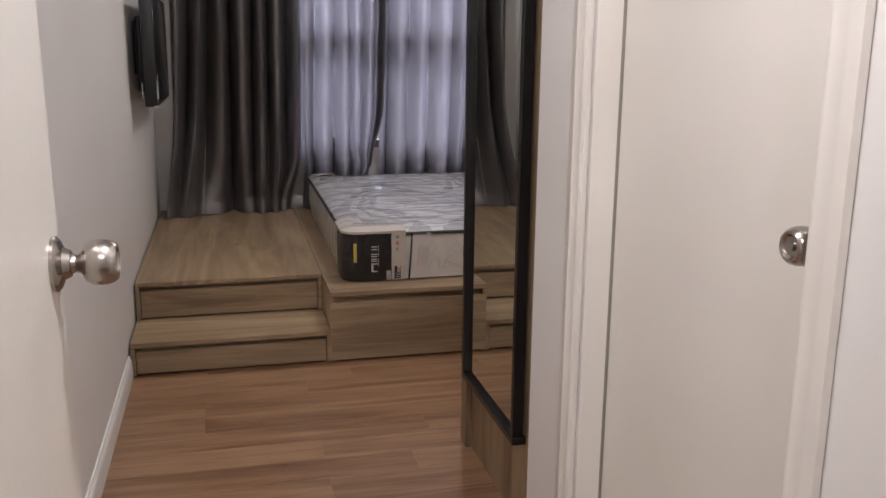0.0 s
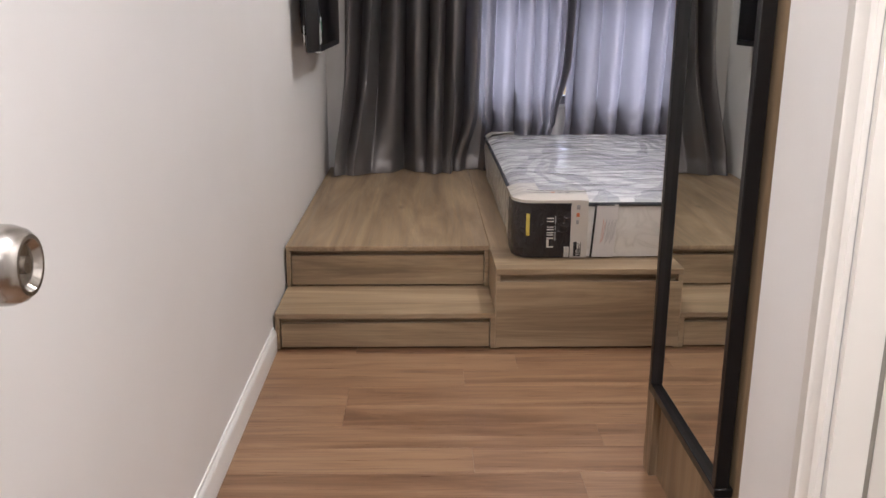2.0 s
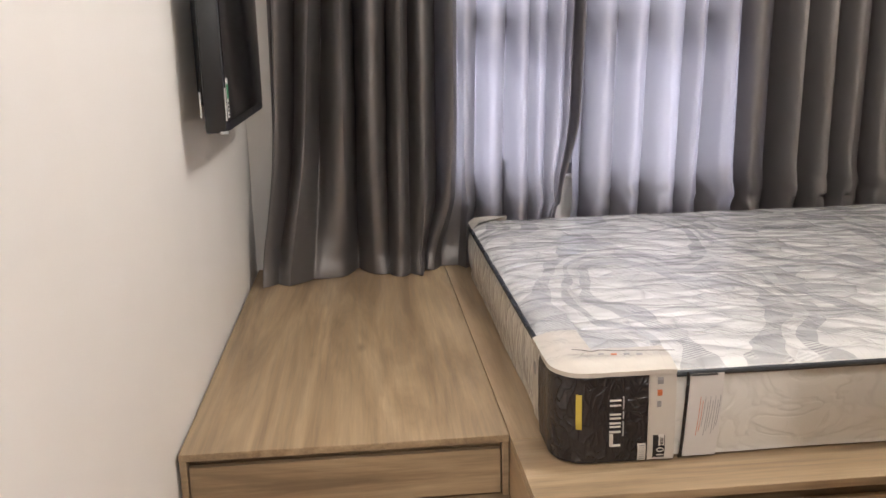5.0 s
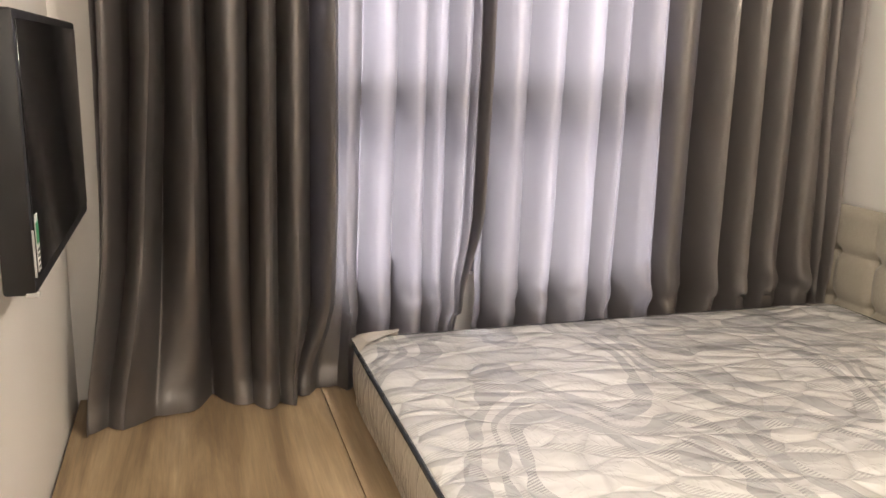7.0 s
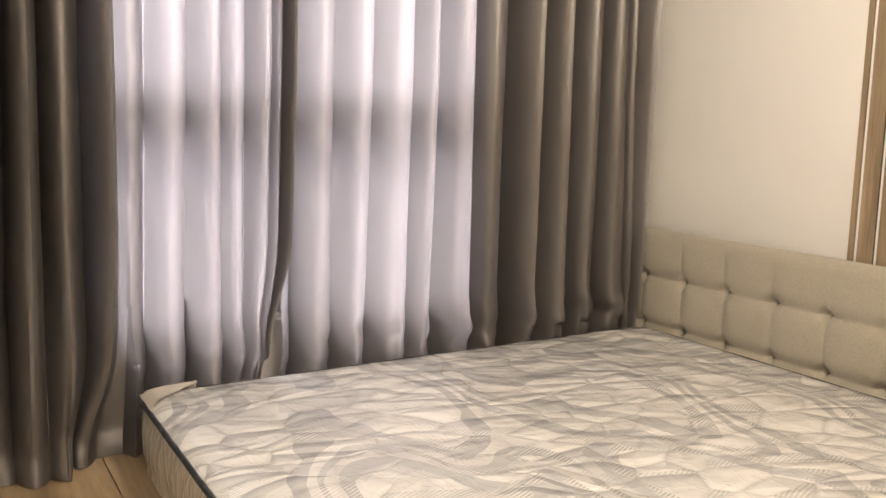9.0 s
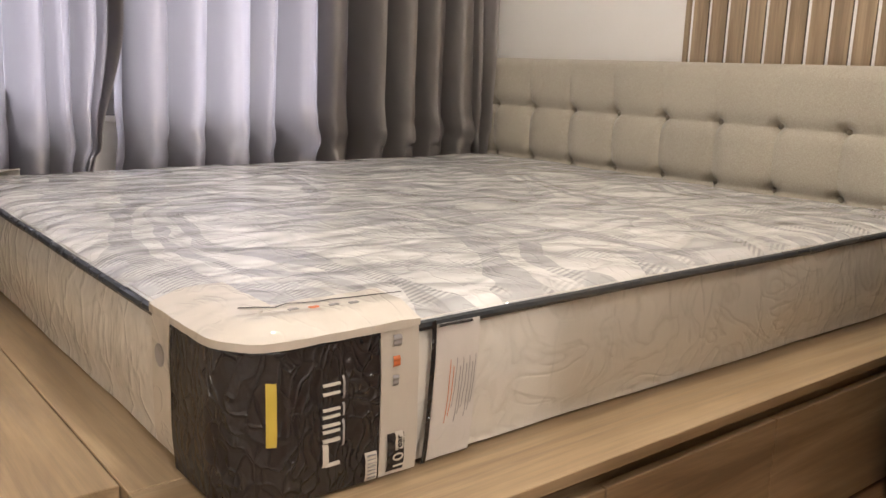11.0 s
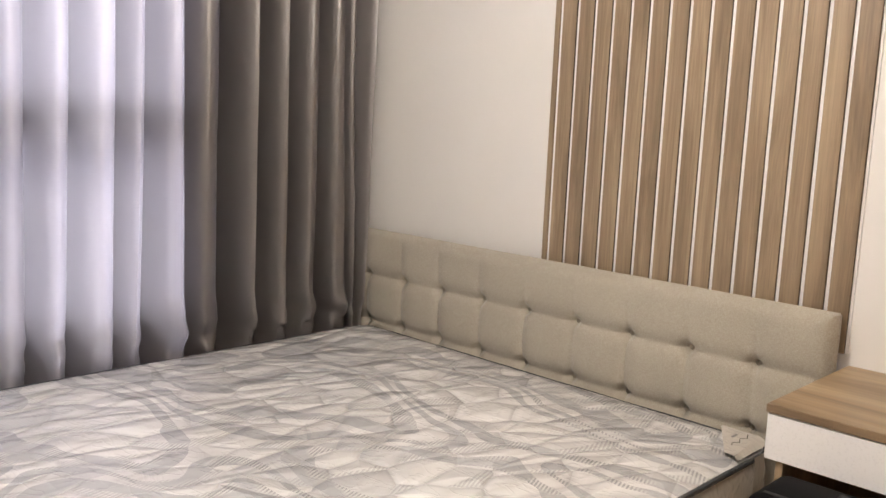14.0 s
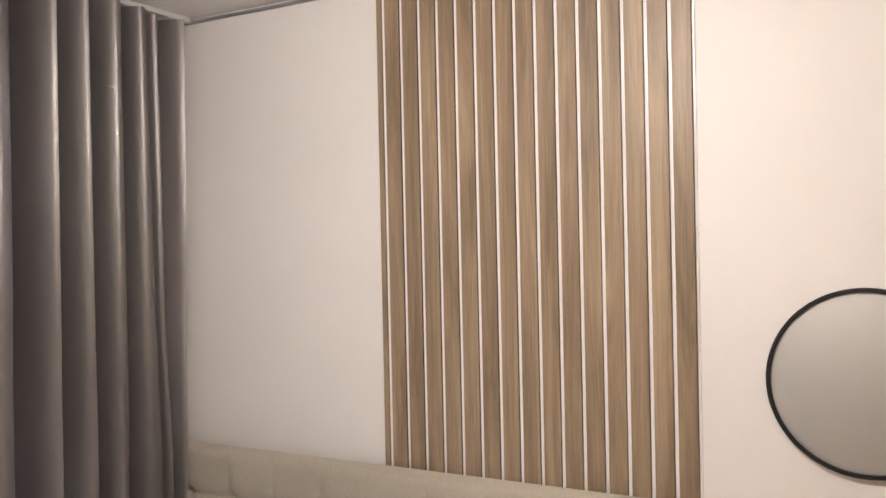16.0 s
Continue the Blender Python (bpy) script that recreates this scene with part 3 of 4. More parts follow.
def top_sheet(u, v):
    x, y = MX0 + 0.010 + u * (MX1 - MX0 - 0.02), MY0 + 0.010 + v * (MY1 - MY0 - 0.02)
    for cx, sx in ((MX0 + CR, -1), (MX1 - CR, 1)):
        for cy, sy in ((MY0 + CR, -1), (MY1 - CR, 1)):
            d = Vector(((x - cx) * sx, (y - cy) * sy))
            if d.x > 0 and d.y > 0:
                m = max(d.x, d.y)
                if d.length > 0:
                    d = d.normalized() * m
                x, y = cx + d.x * sx, cy + d.y * sy
    e = min(u * (MX1 - MX0), (1 - u) * (MX1 - MX0), v * (MY1 - MY0), (1 - v) * (MY1 - MY0))
    rise = 0.018 * (1 - math.exp(-e / 0.03))
    q = 0.005 * noise.noise((x * 6, y * 6, 0)) + 0.003 * noise.noise((x * 15, y * 15, 3))
    return Vector((x, y, MZ1 - 0.014 + rise + q * min(1, e / 0.06)))


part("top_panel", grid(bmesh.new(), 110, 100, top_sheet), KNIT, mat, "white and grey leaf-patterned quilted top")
part("edge_tape", sweep(bmesh.new(), [(x, y, MZ1 - 0.019 + 0.003 * noise.noise((x * 4, y * 4, 5))) for x, y in outline(-0.004)], 0.0080, 8, True), TAPE, mat, "dark navy edge binding")


def wrap(s0, s1, z0, z1, off, n=None, lean=0.0):
    """A sheet laid on the mattress's border from s0 to s1."""
    def at(u, v):
        s = s0 + u * (s1 - s0) + lean * v
        p, nrm = rim(s, 0.004 + off + 0.0015 * noise.noise((s * 30, v * 5, 1)) - 0.004 * (2 * v - 1) ** 4)
        return Vector((p.x, p.y, z0 + v * (z1 - z0)))
    return grid(bmesh.new(), n or max(2, int((s1 - s0) / 0.008)), 10, at)


ZB, ZT = MZ0 + 0.004, MZ1 - 0.004
lab = part("corner_label", wrap(-0.165, 0.196, ZB, ZT - 0.012, 0.0075), LABEL_BLACK, mat, "black printed corner label")
part("label_strip", wrap(0.197, 0.262, ZB, ZT, 0.0080), LABEL_WHITE, lab, "white strip with small marks")
part("label_strip", wrap(-0.232, -0.166, ZB + 0.02, ZT, 0.0080), LABEL_WHITE, lab, "white strip with a round mark")
part("sticker", wrap(0.028, 0.040, MZ0 + 0.085, MZ0 + 0.182, 0.0100), LABEL_YELLOW, lab, "narrow yellow size sticker")
part("barcode", wrap(0.172, 0.192, MZ0 + 0.006, MZ0 + 0.052, 0.0100), LABEL_WHITE, lab, "small white barcode patch")
for i in range(7):
    part("barcode_bar", wrap(0.175, 0.189, MZ0 + 0.010 + i * 0.0055, MZ0 + 0.0125 + i * 0.0055, 0.0112, 2), LABEL_GREY, lab)
for z0, h, w0, w1 in ((0.070, 0.022, 0.106, 0.110), (0.070, 0.004, 0.110, 0.128), (0.098, 0.004, 0.106, 0.128), (0.109, 0.003, 0.106, 0.128), (0.116, 0.003, 0.106, 0.128),
                      (0.126, 0.003, 0.106, 0.128), (0.134, 0.003, 0.106, 0.128), (0.152, 0.003, 0.106, 0.128), (0.162, 0.003, 0.106, 0.128)):
    part("emblem_bar", wrap(w0 - 0.003, w1 + 0.002, MZ0 + 0.045 + 1.25 * (z0 - 0.07), MZ0 + 0.045 + 1.25 * (z0 - 0.07) + 1.6 * h, 0.0105, 2), LABEL_WHITE, lab)
for i, (z, c) in enumerate(((0.196, LABEL_GREY), (0.166, LABEL_ORANGE), (0.138, LABEL_GREY))):
    part("mark", wrap(0.216, 0.230 - 0.002 * i, MZ0 + z, MZ0 + z + 0.018, 0.0105, 3), c, lab)
part("badge", wrap(0.209, 0.238, MZ0 + 0.010, MZ0 + 0.072, 0.0102, 3), LABEL_BLACK, lab, "dark guarantee badge")
part("badge_field", wrap(0.222, 0.236, MZ0 + 0.037, MZ0 + 0.070, 0.0114, 3), LABEL_WHITE, lab)


def along_front(s, z, off):
    """A pose on the front border from which letters read upwards."""
    p, _ = rim(s, 0.004 + off)
    return Matrix.Translation((p.x, p.y, z)) @ pose(0, 0, 0, 90, 0, 0) @ pose(0, 0, 0, 0, 0, 90)


part("lettering", lettering("10", 0.026, along_front(0.235, MZ0 + 0.013, 0.0125)), LABEL_WHITE, lab)
part("lettering", lettering("year", 0.015, along_front(0.2325, MZ0 + 0.039, 0.0125)), LABEL_BLACK, lab)
for z0, z1 in ((0.070, 0.110), (0.114, 0.134), (0.138, 0.172)):
    part("print_line", wrap(0.134, 0.1375, MZ0 + z0, MZ0 + z1, 0.0105, 1), LABEL_GREY, lab)
part("round_mark", lathe(bmesh.new(), [(0.017, 0.0), (0.017, 0.001), (0.011, 0.001)], Matrix.Translation((MX0 - 0.0125, MY0 + 0.216, MZ0 + 0.165)) @ pose(0, 0, 0, 0, -90, 0), 24), LABEL_GREY, lab)
sheet = part("paper_sheet", wrap(0.284, 0.366, MZ0 + 0.006, MZ1 - 0.018, 0.006, lean=0.014), PAPER, mat, "white printed leaflet under the film")
part("sheet_edge", wrap(0.274, 0.282, MZ0 + 0.004, MZ1 - 0.012, 0.0070, 2, 0.014), LABEL_BLACK, sheet)
part("sheet_edge", wrap(0.298, 0.362, MZ1 - 0.022, MZ1 - 0.018, 0.0075, 8), LABEL_BLACK, sheet)
for i in range(9):
    a = 0.312 + i * 0.006
    part("print_line", wrap(a, a + 0.0014, MZ0 + 0.05 + 0.01 * (i % 3), MZ0 + 0.165 - 0.012 * (i % 2), 0.0078, 1, 0.012), LABEL_ORANGE if i < 2 else LABEL_GREY, sheet)


def flap(s0, s1, depth, up):
    """The part of a label that folds over onto the top."""
    def at(u, v):
        s = s0 + u * (s1 - s0)
        w = max(0.0, (v - 0.3) / 0.7)
        p, nrm = rim(s, 0.013 - 0.009 * min(1, w * 6))
        q = p - nrm * (depth * w)
        z = MZ1 - 0.020 + up + 0.012 * min(1, v / 0.3) + 0.016 * min(1, w * 3.0) + 0.002 * noise.noise((s * 25, v * 4, 7))
        return Vector((q.x, q.y, z))
    return grid(bmesh.new(), 40, 14, at)


fl = part("label_flap", flap(-0.235, 0.262, 0.105, 0.009), LABEL_WHITE, mat, "white label folded over the top corner")
script = [(0.985 + 0.022 * i, 0.240 - 0.003 * i + 0.016 * math.exp(-0.35 * i) * math.sin(i * 2.2 + 0.6), MZ1 + 0.0185) for i in range(12)]
part("script_stroke", sweep(bmesh.new(), script, 0.0016, 5, flat=0.4), LABEL_BLACK, fl)
for i in range(4):
    x = 1.04 + 0.03 * i
    part("small_mark", boxed(x, x + 0.014, 0.205 - 0.004 * i, 0.211 - 0.004 * i, MZ1 + 0.0165, MZ1 + 0.0185), LABEL_ORANGE if i == 1 else LABEL_GREY, fl)

part("label_strip", wrap(1.865, 1.925, ZB, ZT, 0.0080), LABEL_WHITE, mat, "white strip of a second corner label")


def far_flap(u, v):
    x, y = MX1 - 0.020 - 0.20 * u, MY0 + 0.012 + 0.15 * v * (1 - 0.75 * u)
    return Vector((x, y, MZ1 - 0.004 + 0.014 * min(1, v * 5) + 0.002 * noise.noise((x * 25, y * 25, 7))))


fl2 = part("label_flap", grid(bmesh.new(), 20, 10, far_flap), LABEL_WHITE, mat, "white label folded over the top corner")
part("script_stroke", sweep(bmesh.new(), [(2.80 + 0.016 * i, 0.200 + 0.008 * math.sin(i * 2.1), MZ1 + 0.018) for i in range(8)], 0.0014, 5, flat=0.4), LABEL_BLACK, fl2)
part("small_mark", boxed(2.86, 2.89, 0.226, 0.232, MZ1 + 0.0165, MZ1 + 0.0185), LABEL_GREY, fl2)



def back_flap(u, v):
    x, y = MX0 + 0.006 + 0.17 * u, MY1 - 0.012 - 0.16 * v * (1 - 0.85 * u)
    return Vector((x, y, MZ1 - 0.010 + 0.024 * min(1, u * 6, v * 6) + 0.002 * noise.noise((x * 25, y * 25, 9))))


part("label_flap", grid(bmesh.new(), 20, 10, back_flap), LABEL_WHITE, mat, "white label folded over the top corner")

# ---- headboard ----
hb = thing("headboard", (3.06, 1.1, H), "long beige linen headboard with buttoned tufting", "headboard")
HB0, HB1, HBX, HZ1 = 0.034, 2.14, 2.996, 0.946
BSTEP, BY0 = 0.2193, 0.0347
BY = [BY0 + BSTEP * i for i in range(1, 10)]
ROWS = (0.552, 0.753)
part("back_panel", boxed(3.064, EAST - 0.021, HB0 + 0.01, HB1 - 0.01, H + 0.001, HZ1 - 0.012, bevel=0.006, seg=2), LINEN, hb)


def tuft(u, v):
    y, z = HB0 + u * (HB1 - HB0), 0.40 + v * (HZ1 - 0.40)
    k = (y - BY0) / BSTEP
    du = abs(k - round(k)) * BSTEP
    if round(k) < 1:
        du = max(du, BSTEP * (1 - k))
    dr = min(abs(z - r) for r in ROWS)
    seam_h = math.exp(-(dr / 0.026) ** 1.2)
    seam_v = math.exp(-(du / 0.024) ** 1.2) * (1.0 if z < ROWS[1] else 0.35 + 0.65 * math.exp(-(z - ROWS[1]) / 0.05))
    pit = math.exp(-(du * du + dr * dr) / 0.020 ** 2)
    d = 0.027 * max(seam_h * (0.55 + 0.45 * math.exp(-du / 0.05)), seam_v * (0.45 + 0.55 * math.exp(-dr / 0.05))) + 0.034 * pit
    edge = min(y - HB0, HB1 - y)
    r1 = 0.045 * math.exp(-max(0, edge) / 0.016) if edge < 0.08 else 0.0
    r2 = 0.045 * math.exp(-max(0, HZ1 - z) / 0.013)
    return Vector((HBX + d + max(r1, r2) + 0.002 * noise.noise((y * 8, z * 8, 2)), y, z))


part("cushion", grid(bmesh.new(), 330, 84, tuft), LINEN, hb)
for y in BY:
    for z in ROWS:
        part("button", lathe(bmesh.new(), [(0.010, 0), (0.009, 0.004), (0.006, 0.007), (0.002, 0.008)], pose(HBX + 0.053, y, z, 0, -90, 0), 14), LINEN, hb)

# ---- slatted wall panel ----
panel = thing("slat_panel", (EAST, 0.59, 0.9), "vertical oak-laminate slats with white gaps on the wall", "wall panel")
SY0, SY1, NS = 0.030, 1.131, 15
pitch = (SY1 - 0.024 - SY0) / NS
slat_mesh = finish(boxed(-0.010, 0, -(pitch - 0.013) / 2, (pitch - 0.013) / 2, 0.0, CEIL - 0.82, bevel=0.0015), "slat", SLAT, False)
# South edges take the dark board colour to paint in their shade.
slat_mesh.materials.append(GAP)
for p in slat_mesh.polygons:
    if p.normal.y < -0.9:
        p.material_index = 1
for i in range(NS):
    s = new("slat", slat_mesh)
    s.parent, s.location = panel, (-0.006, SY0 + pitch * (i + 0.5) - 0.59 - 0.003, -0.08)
part("end_trim", boxed(EAST - 0.016, EAST - 0.006, SY1 - 0.020, SY1, 0.82, CEIL - 0.001, bevel=0.0015), SLAT, panel)
part("backing", boxed(EAST - 0.0058, EAST - 0.0005, SY0 - 0.004, SY1, 0.82, CEIL - 0.001), WHITE, panel, smooth=False)

# ---- curtains ----


def ease(a, b, v):
    q = min(1.0, max(0.0, (v - a) / (b - a)))
    return q * q * (3 - 2 * q)


def curtain(name, ridges, z_bot, label, seed, hem=(), edge=0.0):
    """A pleated drape on a ceiling track. ridges: the fronts of its folds, as x at 1.5 m, x at 0.75 m and y.
    hem: (x, y) of its border where it lies on the platform. edge: how far its last folds are drawn aside at the foot."""
    z_top, nz, n = CEIL - 0.030, 110, len(ridges)
    rnd = random.Random(seed)
    segs = [(rnd.uniform(-1, 1), rnd.uniform(0.85, 1.15), rnd.uniform(0.75, 1.15)) for _ in ridges]
    kicks = [max(0.0, rnd.uniform(-0.2, 1.0)) for _ in ridges] + [0.0]

    def place(i, z):
        hi, lo, y = ridges[i]
        k = (1.5 - z) / 0.75
        x = hi + (lo - hi) * (k if k > 0 else 0.45 * k)
        late = max(0.0, i - (n - 4)) / 3
        return x - edge * late * ease(0.0, 1.0, (1.0 - z) / 0.48), y

    def at(i, u, v):
        z = z_top + (z_bot - z_top) * v
        (a, ya), (b, yb) = place(i, z), place(i + 1, z)
        w, (skew, deep, power) = b - a, segs[i]
        q = u ** (1 + 0.35 * skew)
        x = a + w * (u + 0.115 * math.sin(2 * math.pi * q))
        fold = (0.5 - 0.5 * math.cos(2 * math.pi * q)) ** power
        y = ya + (yb - ya) * ease(0.15, 0.85, u) + (min(0.16, 1.45 * w) if x < 0.9 or x > 2.24 else min(0.14, 1.35 * w)) * deep * fold * (0.9 + 0.1 * v) - 0.02
        low = ease(0.2, 1.0, v)
        x += low * 0.010 * noise.noise((x * 6, z * 1.1, seed))
        y += (0.3 + low) * (0.005 * noise.noise((x * 22, z * 0.5, seed + 7)) + 0.003 * noise.noise((x * 50, z * 0.9, seed + 9)))
        y += 0.012 * low * noise.noise((x * 5, z * 1.8, seed + 4))
        if hem and x < 0.93:
            s = ease(0.66, 0.985, v)
            yh = float(np.interp(x, [p[0] for p in hem], [p[1] for p in hem]))
            y += s * (yh + (0.48 - 0.18 * ease(0.9, 1.0, v)) * (y - ya - 0.05) - y)
            if x < 0.32:
                x -= 0.075 * s * s * (1 - x / 0.32)
            elif x > 0.70:
                x -= 0.075 * ease(0.84, 1.0, v) * ease(0.70, 0.86, x) * (1 - ease(0.89, 0.93, x))
            ruck = noise.noise((x * 17, v * 16, seed + 2))
            y += 0.010 * ease(0.84, 0.96, v) * ruck
            lip = ease(0.965, 1.0, v)
            y -= lip * (0.022 + 0.016 * noise.noise((x * 9, 0, seed)))
            z += (1 - lip) * ease(0.9, 0.965, v) * 0.012 * (1 + ruck) + 0.006 * lip * (1 - lip) * 4
            z = max(z, z_bot + 0.002)
        else:
            k = kicks[i] * (1 - u) + kicks[i + 1] * u
            y -= (0.022 * k * (1 - fold)) * math.exp(-((z - 0.655) / 0.065) ** 2)
            y += 0.020 * ease(0.80, 0.62, z) * noise.noise((x * 15, z * 17, seed + 3)) if z < 0.8 else 0.0
            x += 0.010 * k * math.exp(-((z - 0.62) / 0.06) ** 2)
            if z < 0.60:
                y = max(y, 1.974)
        return Vector((max(0.010, min(EAST - 0.022, x)), min(NORTH - 0.018, y), z))

    cols = [(i, k / m) for i in range(n - 1) for m in [max(16, int((ridges[i + 1][0] - ridges[i][0]) / 0.0045))] for k in range(m)] + [(n - 2, 1.0)]

    def sheet(cols, back):
        bm = bmesh.new()
        vs = [[bm.verts.new(at(i, u, (j / nz) ** 0.85) + Vector((0, back, 0))) for j in range(nz + 1)] for i, u in cols]
        for p, q in zip(vs, vs[1:]):
            for j in range(nz):
                bm.faces.new((p[j], q[j], q[j + 1], p[j + 1]))
        return bm

    t = thing(name, ((ridges[0][0] + ridges[-1][0]) / 2, CY, z_bot), label, "curtain", "window curtains")
    cloth = part("cloth", sheet(cols, 0.0), DRAPE, t)
    if edge:
        # Extra layer behind the left stack, added to keep window light from showing through.
        gathered = [c for c in cols if ridges[c[0]][0] < 0.85]
        part("gathered_layer", sheet(gathered, 0.014), DRAPE, cloth, "second layer of cloth behind the gathered stack, added to block daylight")
        part("side_hem", sheet([c for c in cols if c[0] == n - 2], 0.005), DRAPE, cloth, "doubled cloth along the leading edge")


CY = 2.035
curtain("curtain", [(0.135, 0.122, 2.06), (0.172, 0.132, 1.995), (0.310, 0.245, 1.965), (0.435, 0.415, 1.965), (0.552, 0.535, 1.97), (0.676, 0.655, 1.96),
                    (0.768, 0.752, 1.985), (0.888, 0.880, 1.945), (0.955, 0.932, 2.02), (1.083, 1.062, 2.00), (1.200, 1.185, 2.00), (1.268, 1.255, 2.02),
                    (1.362, 1.335, 1.995), (1.400, 1.378, 1.985), (1.452, 1.425, 1.985)], H + 0.003,
        "grey satin floor-length curtain with its hem puddled on the platform", 3,
        hem=((0.02, 1.915), (0.11, 1.885), (0.20, 1.890), (0.30, 1.935), (0.40, 2.01), (0.465, 2.085), (0.53, 2.01), (0.65, 1.95), (0.76, 1.955), (0.84, 2.04), (0.93, 2.09)), edge=0.095)
curtain("curtain", [(1.436, 1.405, 2.03), (1.566, 1.545, 2.005), (1.708, 1.680, 1.995), (1.855, 1.835, 1.995), (1.970, 1.942, 2.00), (2.115, 2.112, 1.995),
                    (2.255, 2.245, 2.02), (2.420, 2.405, 1.985), (2.552, 2.550, 1.98), (2.672, 2.660, 1.98), (2.815, 2.840, 1.98), (2.905, 2.925, 2.02), (2.990, 2.965, 1.99)], 0.49,
        "grey satin curtain falling behind the mattress, daylight glowing through", 11)
trk = thing("curtain_track", (1.55, CY, CEIL), "white ceiling-mounted curtain track", "curtain track")
part("rail", boxed(0.02, EAST - 0.02, CY - 0.018, CY + 0.018, CEIL - 0.022, CEIL, bevel=0.003), TRACK, trk)

# ---- television ----
tv = thing("television", (0.0, 1.26, 1.35), "black flat-screen television on a wall bracket", "television")
TY0, TY1, TZ0, TZ1 = 0.765, 1.694, 1.074, 1.600
body = bmesh.new()
box(body, 0.068, 0.127, TY0, TY1, TZ0, TZ1, 0.007, 2)
shell = part("bezel", body, PLASTIC, tv)
part("rear_housing", boxed(0.032, 0.069, TY0 + 0.12, TY1 - 0.12, TZ0 + 0.07, TZ1 - 0.10, bevel=0.014, seg=3), PLASTIC, tv)
part("screen", boxed(0.125, 0.1295, TY0 + 0.018, TY1 - 0.018, TZ0 + 0.030, TZ1 - 0.018, bevel=0.001), SCREEN, tv, "glossy black screen")
part("bracket", boxed(0.0, 0.032, 1.11, 1.38, 1.22, 1.48, bevel=0.004), BLACK, tv, "black steel wall bracket")
part("side_light", boxed(0.1265, 0.1305, TY0 + 0.004, TY0 + 0.008, TZ0 + 0.035, TZ0 + 0.125), PALE, shell)
part("side_light", boxed(0.0585, 0.0625, TY0 - 0.001, TY0 + 0.004, TZ0 + 0.045, TZ0 + 0.115), PALE, shell)
part("corner_foil", boxed(0.109, 0.1315, TY0 - 0.002, TY0 + 0.016, TZ0 - 0.002, TZ0 + 0.006, bevel=0.001), PALE, shell)
tag = part("sticker", boxed(0.1296, 0.1304, TY0 + 0.028, TY0 + 0.058, TZ0 + 0.040, TZ0 + 0.150), WHITE, tv, "green and white rating sticker")
part("sticker_field", boxed(0.1305, 0.1309, TY0 + 0.028, TY0 + 0.058, TZ0 + 0.094, TZ0 + 0.134), GREEN, tag)
for i in range(4):
    part("sticker_bar", boxed(0.1305, 0.1309, TY0 + 0.032, TY0 + 0.054, TZ0 + 0.046 + i * 0.011, TZ0 + 0.051 + i * 0.011), BLACK, tag)

# ---- wardrobe side with the long mirror ----
wr = thing("wardrobe", (2.0, -1.27, 0), "tall oak-laminate wardrobe with a plain side panel", "wardrobe")
WF, WB = -0.928, -1.613
part("side_panel", boxed(1.225, 1.243, WB, WF, 0.0, CEIL - 0.004, bevel=0.001), OAK_Z, wr)
part("side_panel", boxed(EAST - 0.02, EAST - 0.002, WB, WF - 0.02, 0.0, CEIL - 0.004, bevel=0.001), OAK_Z, wr)
part("back_panel", boxed(1.243, EAST - 0.02, WB - 0.018, WB, 0.0, CEIL - 0.004), OAK_Z, wr)
part("plinth", boxed(1.243, EAST - 0.02, WB, WF - 0.05, 0.0, 0.08), GAP, wr)
for i in range(4):
    a = 1.245 + i * 0.460
    part("door", boxed(a, a + 0.456, WF - 0.022, WF - 0.004, 0.085, CEIL - 0.008, bevel=0.0015), OAK_Z, wr)
part("edge_post", boxed(1.203, 1.2245, -0.946, -0.880, 0.0, CEIL - 0.004, bevel=0.001), OAK_Z, wr)
mir = thing("long_mirror", (1.215, -1.225, 0.276), "tall rectangular mirror in a black frame on the wardrobe side", "mirror")
Y0, Y1, Z0, Z1, T = -1.502, -0.949, 0.268, 1.86, 0.022
part("frame_rail", boxed(1.184, 1.2245, Y0, Y1, Z0, Z0 + T, bevel=0.002), BLACK, mir)
part("frame_rail", boxed(1.184, 1.2245, Y0, Y1, Z1 - T, Z1, bevel=0.002), BLACK, mir)
part("frame_stile", boxed(1.184, 1.2145, Y0, Y0 + T, Z0 + T, Z1 - T, bevel=0.002), BLACK, mir)
part("frame_stile", boxed(1.184, 1.2245, Y1 - T, Y1, Z0 + T, Z1 - T, bevel=0.002), BLACK, mir)
part("mirror_glass", boxed(1.200, 1.2140, Y0 + T - 0.001, Y1 - T + 0.001, Z0 + T - 0.001, Z1 - T + 0.001), MIRROR, mir, smooth=False)

# ---- dressing table, round mirror, suitcase ----
dt = thing("dressing_table", (2.85, -0.40, 0), "oak and white dressing table with one drawer", "dressing table")
TX, TYL, TYR, TT = 2.586, -0.008, -0.83, 0.788
part("top_board", boxed(TX - 0.004, EAST - 0.001, TYR, TYL + 0.030, TT - 0.022, TT, bevel=0.002), OAK_Y, dt)
part("side_panel", boxed(TX + 0.012, EAST - 0.003, TYL - 0.018, TYL, 0.0, TT - 0.023, bevel=0.001), OAK_Z, dt)
part("side_panel", boxed(TX + 0.012, EAST - 0.003, TYR + 0.002, TYR + 0.020, 0.0, TT - 0.023, bevel=0.001), OAK_Z, dt)
part("drawer_front", boxed(TX, TX + 0.018, TYR + 0.004, TYL + 0.026, 0.650, TT - 0.025, bevel=0.0015), WHITE, dt, "white lacquered drawer front")
part("drawer_box", boxed(TX + 0.018, EAST - 0.03, TYR + 0.022, TYL - 0.020, 0.660, TT - 0.035), GAP, dt)
part("back_panel", boxed(EAST - 0.018, EAST - 0.004, TYR + 0.022, TYL - 0.020, 0.10, TT - 0.036), OAK_Y, dt)

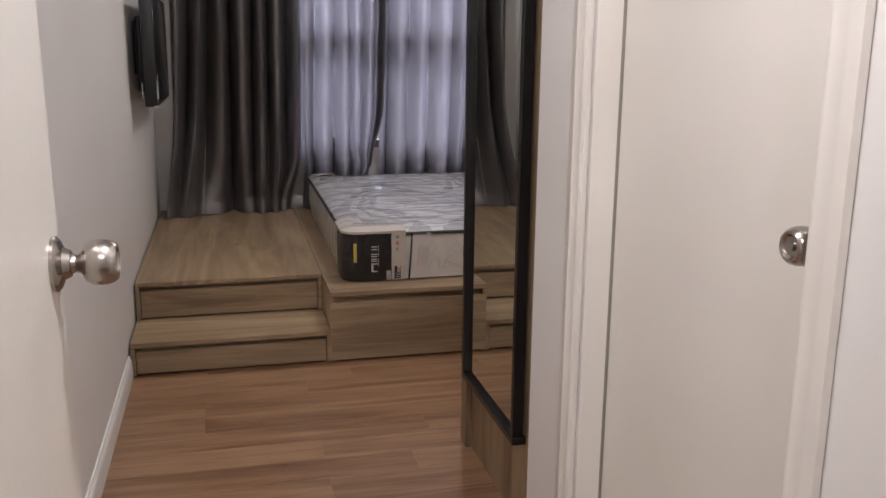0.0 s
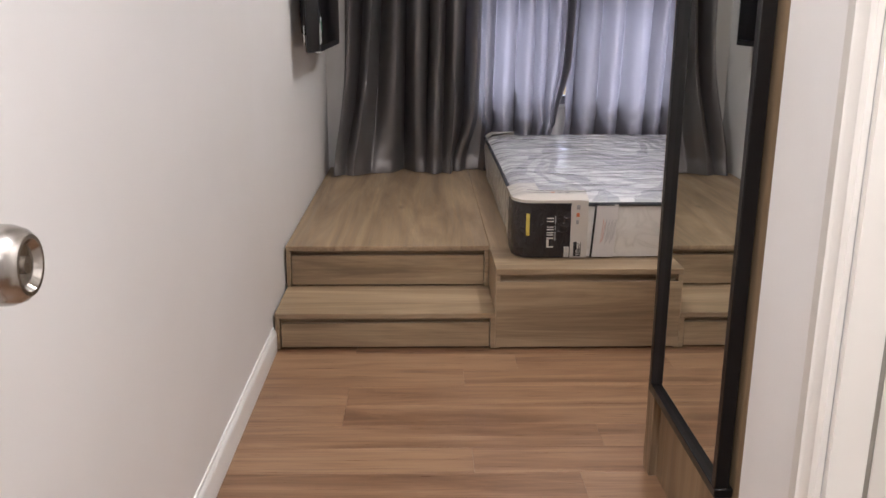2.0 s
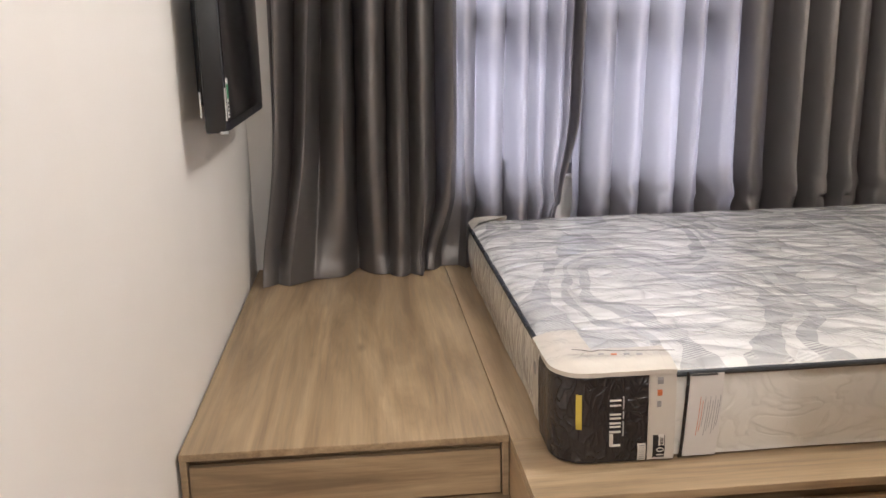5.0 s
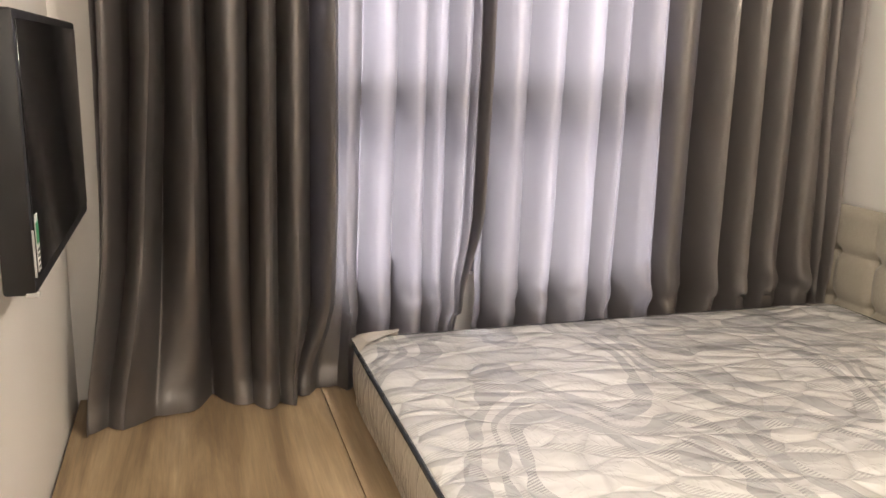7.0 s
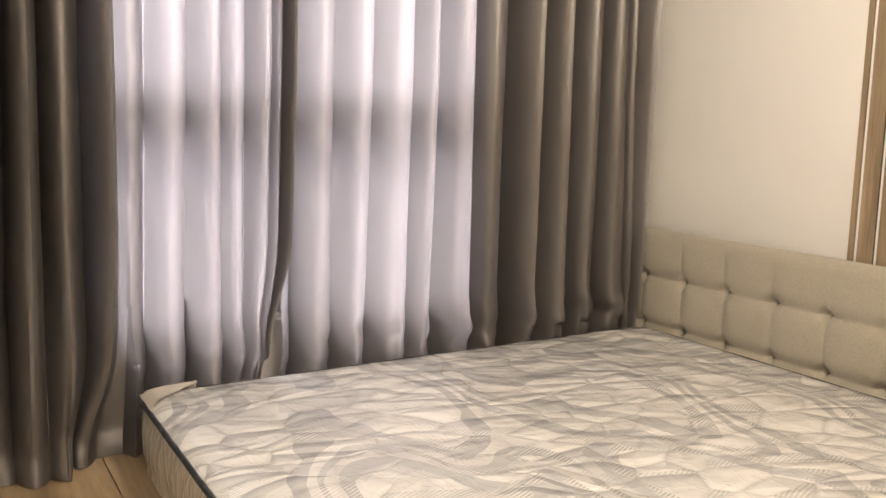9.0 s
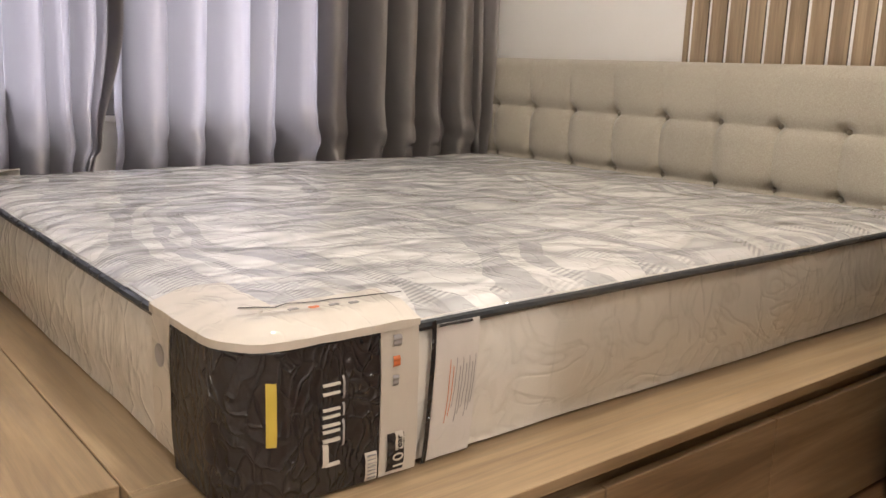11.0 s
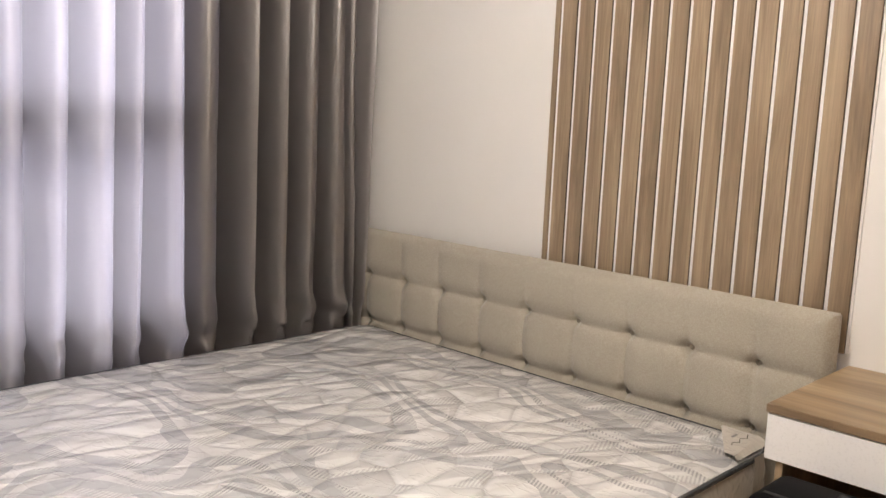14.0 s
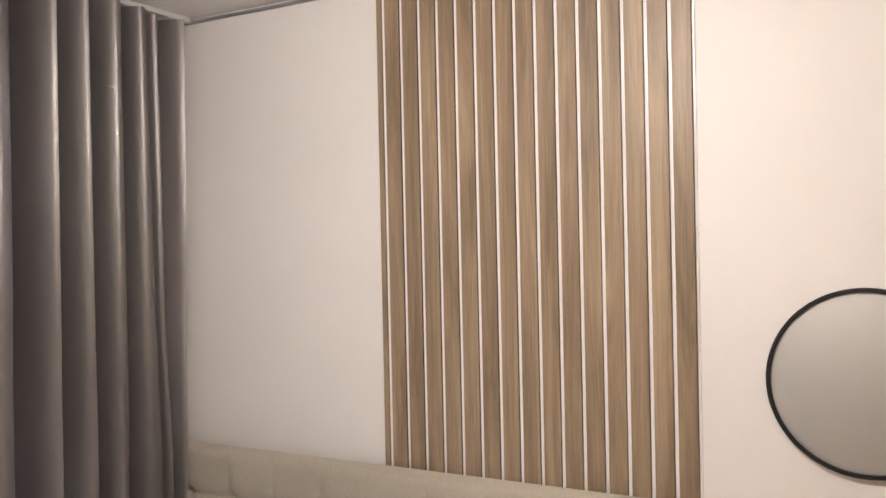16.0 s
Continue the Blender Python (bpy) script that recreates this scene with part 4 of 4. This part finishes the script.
rm = thing("round_mirror", (EAST, -0.414, 1.313), "round wall mirror with a thin black rim", "mirror")
bm = bmesh.new()
rr = []
for i in range(96):
    a = 2 * math.pi * i / 96
    rr.append([bm.verts.new((EAST - d, -0.414 + r * math.cos(a), 1.313 + r * math.sin(a))) for r, d in ((0.246, 0.002), (0.246, 0.022), (0.248, 0.024), (0.255, 0.024), (0.257, 0.022), (0.257, 0.002))])
for i in range(96):
    for k in range(6):
        bm.faces.new((rr[i][k], rr[i][(k + 1) % 6], rr[(i + 1) % 96][(k + 1) % 6], rr[(i + 1) % 96][k]))
part("rim", bm, BLACK, rm)
part("mirror_glass", lathe(bmesh.new(), [(0.2465, 0.004), (0.2465, 0.012), (0.243, 0.0135)], pose(EAST, -0.414, 1.313, 0, -90, 0), 96), FILMED, rm, "mirror face under a dull protective film")

sc = thing("suitcase", (2.47, -0.28, 0), "black fabric suitcase standing by the dressing table", "suitcase")
sx0, sx1, sy0, sy1 = 2.350, 2.580, -0.50, -0.030
part("shell", boxed(sx0 + 0.02, sx1, sy0, sy1, 0.045, 0.640, bevel=0.038, seg=5), CASE, sc)
part("front_pocket", boxed(sx0 - 0.002, sx0 + 0.03, sy0 + 0.03, sy1 - 0.03, 0.09, 0.500, bevel=0.013, seg=3), CASE, sc)
part("front_panel", boxed(sx0 + 0.008, sx0 + 0.05, sy0 + 0.015, sy1 - 0.015, 0.06, 0.625, bevel=0.018, seg=4), CASE, sc)
zp = [(sx0 + 0.064, y, z) for y, z in ((sy0 + 0.03, 0.06), (sy0 - 0.001, 0.10), (sy0 - 0.001, 0.58), (sy0 + 0.035, 0.6405), (sy1 - 0.035, 0.6405), (sy1 + 0.001, 0.58), (sy1 + 0.001, 0.10), (sy1 - 0.03, 0.06))]
part("zipper", sweep(bmesh.new(), zp, 0.004, 6), RUBBER, sc)
part("side_handle", sweep(bmesh.new(), [(2.42, sy1 - 0.004, 0.470), (2.42, sy1 + 0.012, 0.476), (2.42, sy1 + 0.018, 0.455), (2.42, sy1 + 0.018, 0.32), (2.42, sy1 + 0.012, 0.300), (2.42, sy1 - 0.004, 0.306)], 0.011, 8, flat=1.6), RUBBER, sc)
part("top_handle", sweep(bmesh.new(), [(2.47, -0.34, 0.634), (2.47, -0.33, 0.655), (2.47, -0.21, 0.655), (2.47, -0.20, 0.634)], 0.009, 8, flat=1.4), RUBBER, sc)
part("corner_badge", lathe(bmesh.new(), [(0.013, 0), (0.013, 0.004), (0.010, 0.006)], pose(sx0 + 0.010, -0.078, 0.572, 0, -90, 0), 20), RED, sc, "round red badge")
part("label_patch", boxed(sx0 + 0.001, sx0 + 0.009, -0.40, -0.33, 0.585, 0.605, bevel=0.001), PALE, sc)
for x in (sx0 + 0.05, sx1 - 0.04):
    for y in (sy0 + 0.05, sy1 - 0.05):
        w = part("wheel", lathe(bmesh.new(), [(0.012, -0.010), (0.022, -0.008), (0.023, 0.0), (0.022, 0.008), (0.012, 0.010)], pose(x, y, 0.0232, 90, 0, 0), 20), RUBBER, sc)
        part("wheel_fork", boxed(x - 0.010, x + 0.010, y - 0.014, y + 0.014, 0.030, 0.055, bevel=0.003), PLASTIC, w)

# ---- floor boards ----
floor = structure("floor", boxed(-0.72, EAST + 0.12, -5.42, NORTH + 0.2, -0.12, -0.009), GAP, "warm brown wood-laminate plank floor", "floor")
PW, PL = 0.146, 1.215
rnd = random.Random(4)
meshes = {}


def plank(x0, x1, y0, y1):
    key = (round(x1 - x0, 3), round(y1 - y0, 3))
    if key not in meshes:
        w, d = key
        meshes[key] = finish(boxed(0.0002, w - 0.0002, 0.0002, d - 0.0002, -0.0089, 0.0, bevel=0.0005), "plank", PLANK, False)
    ob = new("plank", meshes[key])
    ob.parent, ob.location = floor, (x0, y0, 0)


rows = 0
y = -5.3
while y < 0.05:
    y1 = y + PW
    x_lo, x_hi = (0.0, EAST) if y1 > -1.65 else (0.0, 1.21) if y > SOUTH - 0.02 else (-0.6, 1.7)
    x = x_lo - round(rnd.random() * 10) * 0.1
    while x < x_hi - 0.01:
        a, b = max(x, x_lo), min(x + PL, x_hi)
        if b - a > 0.03:
            plank(round(a, 3), round(b, 3), y, y1)
        x += PL
    y = y1
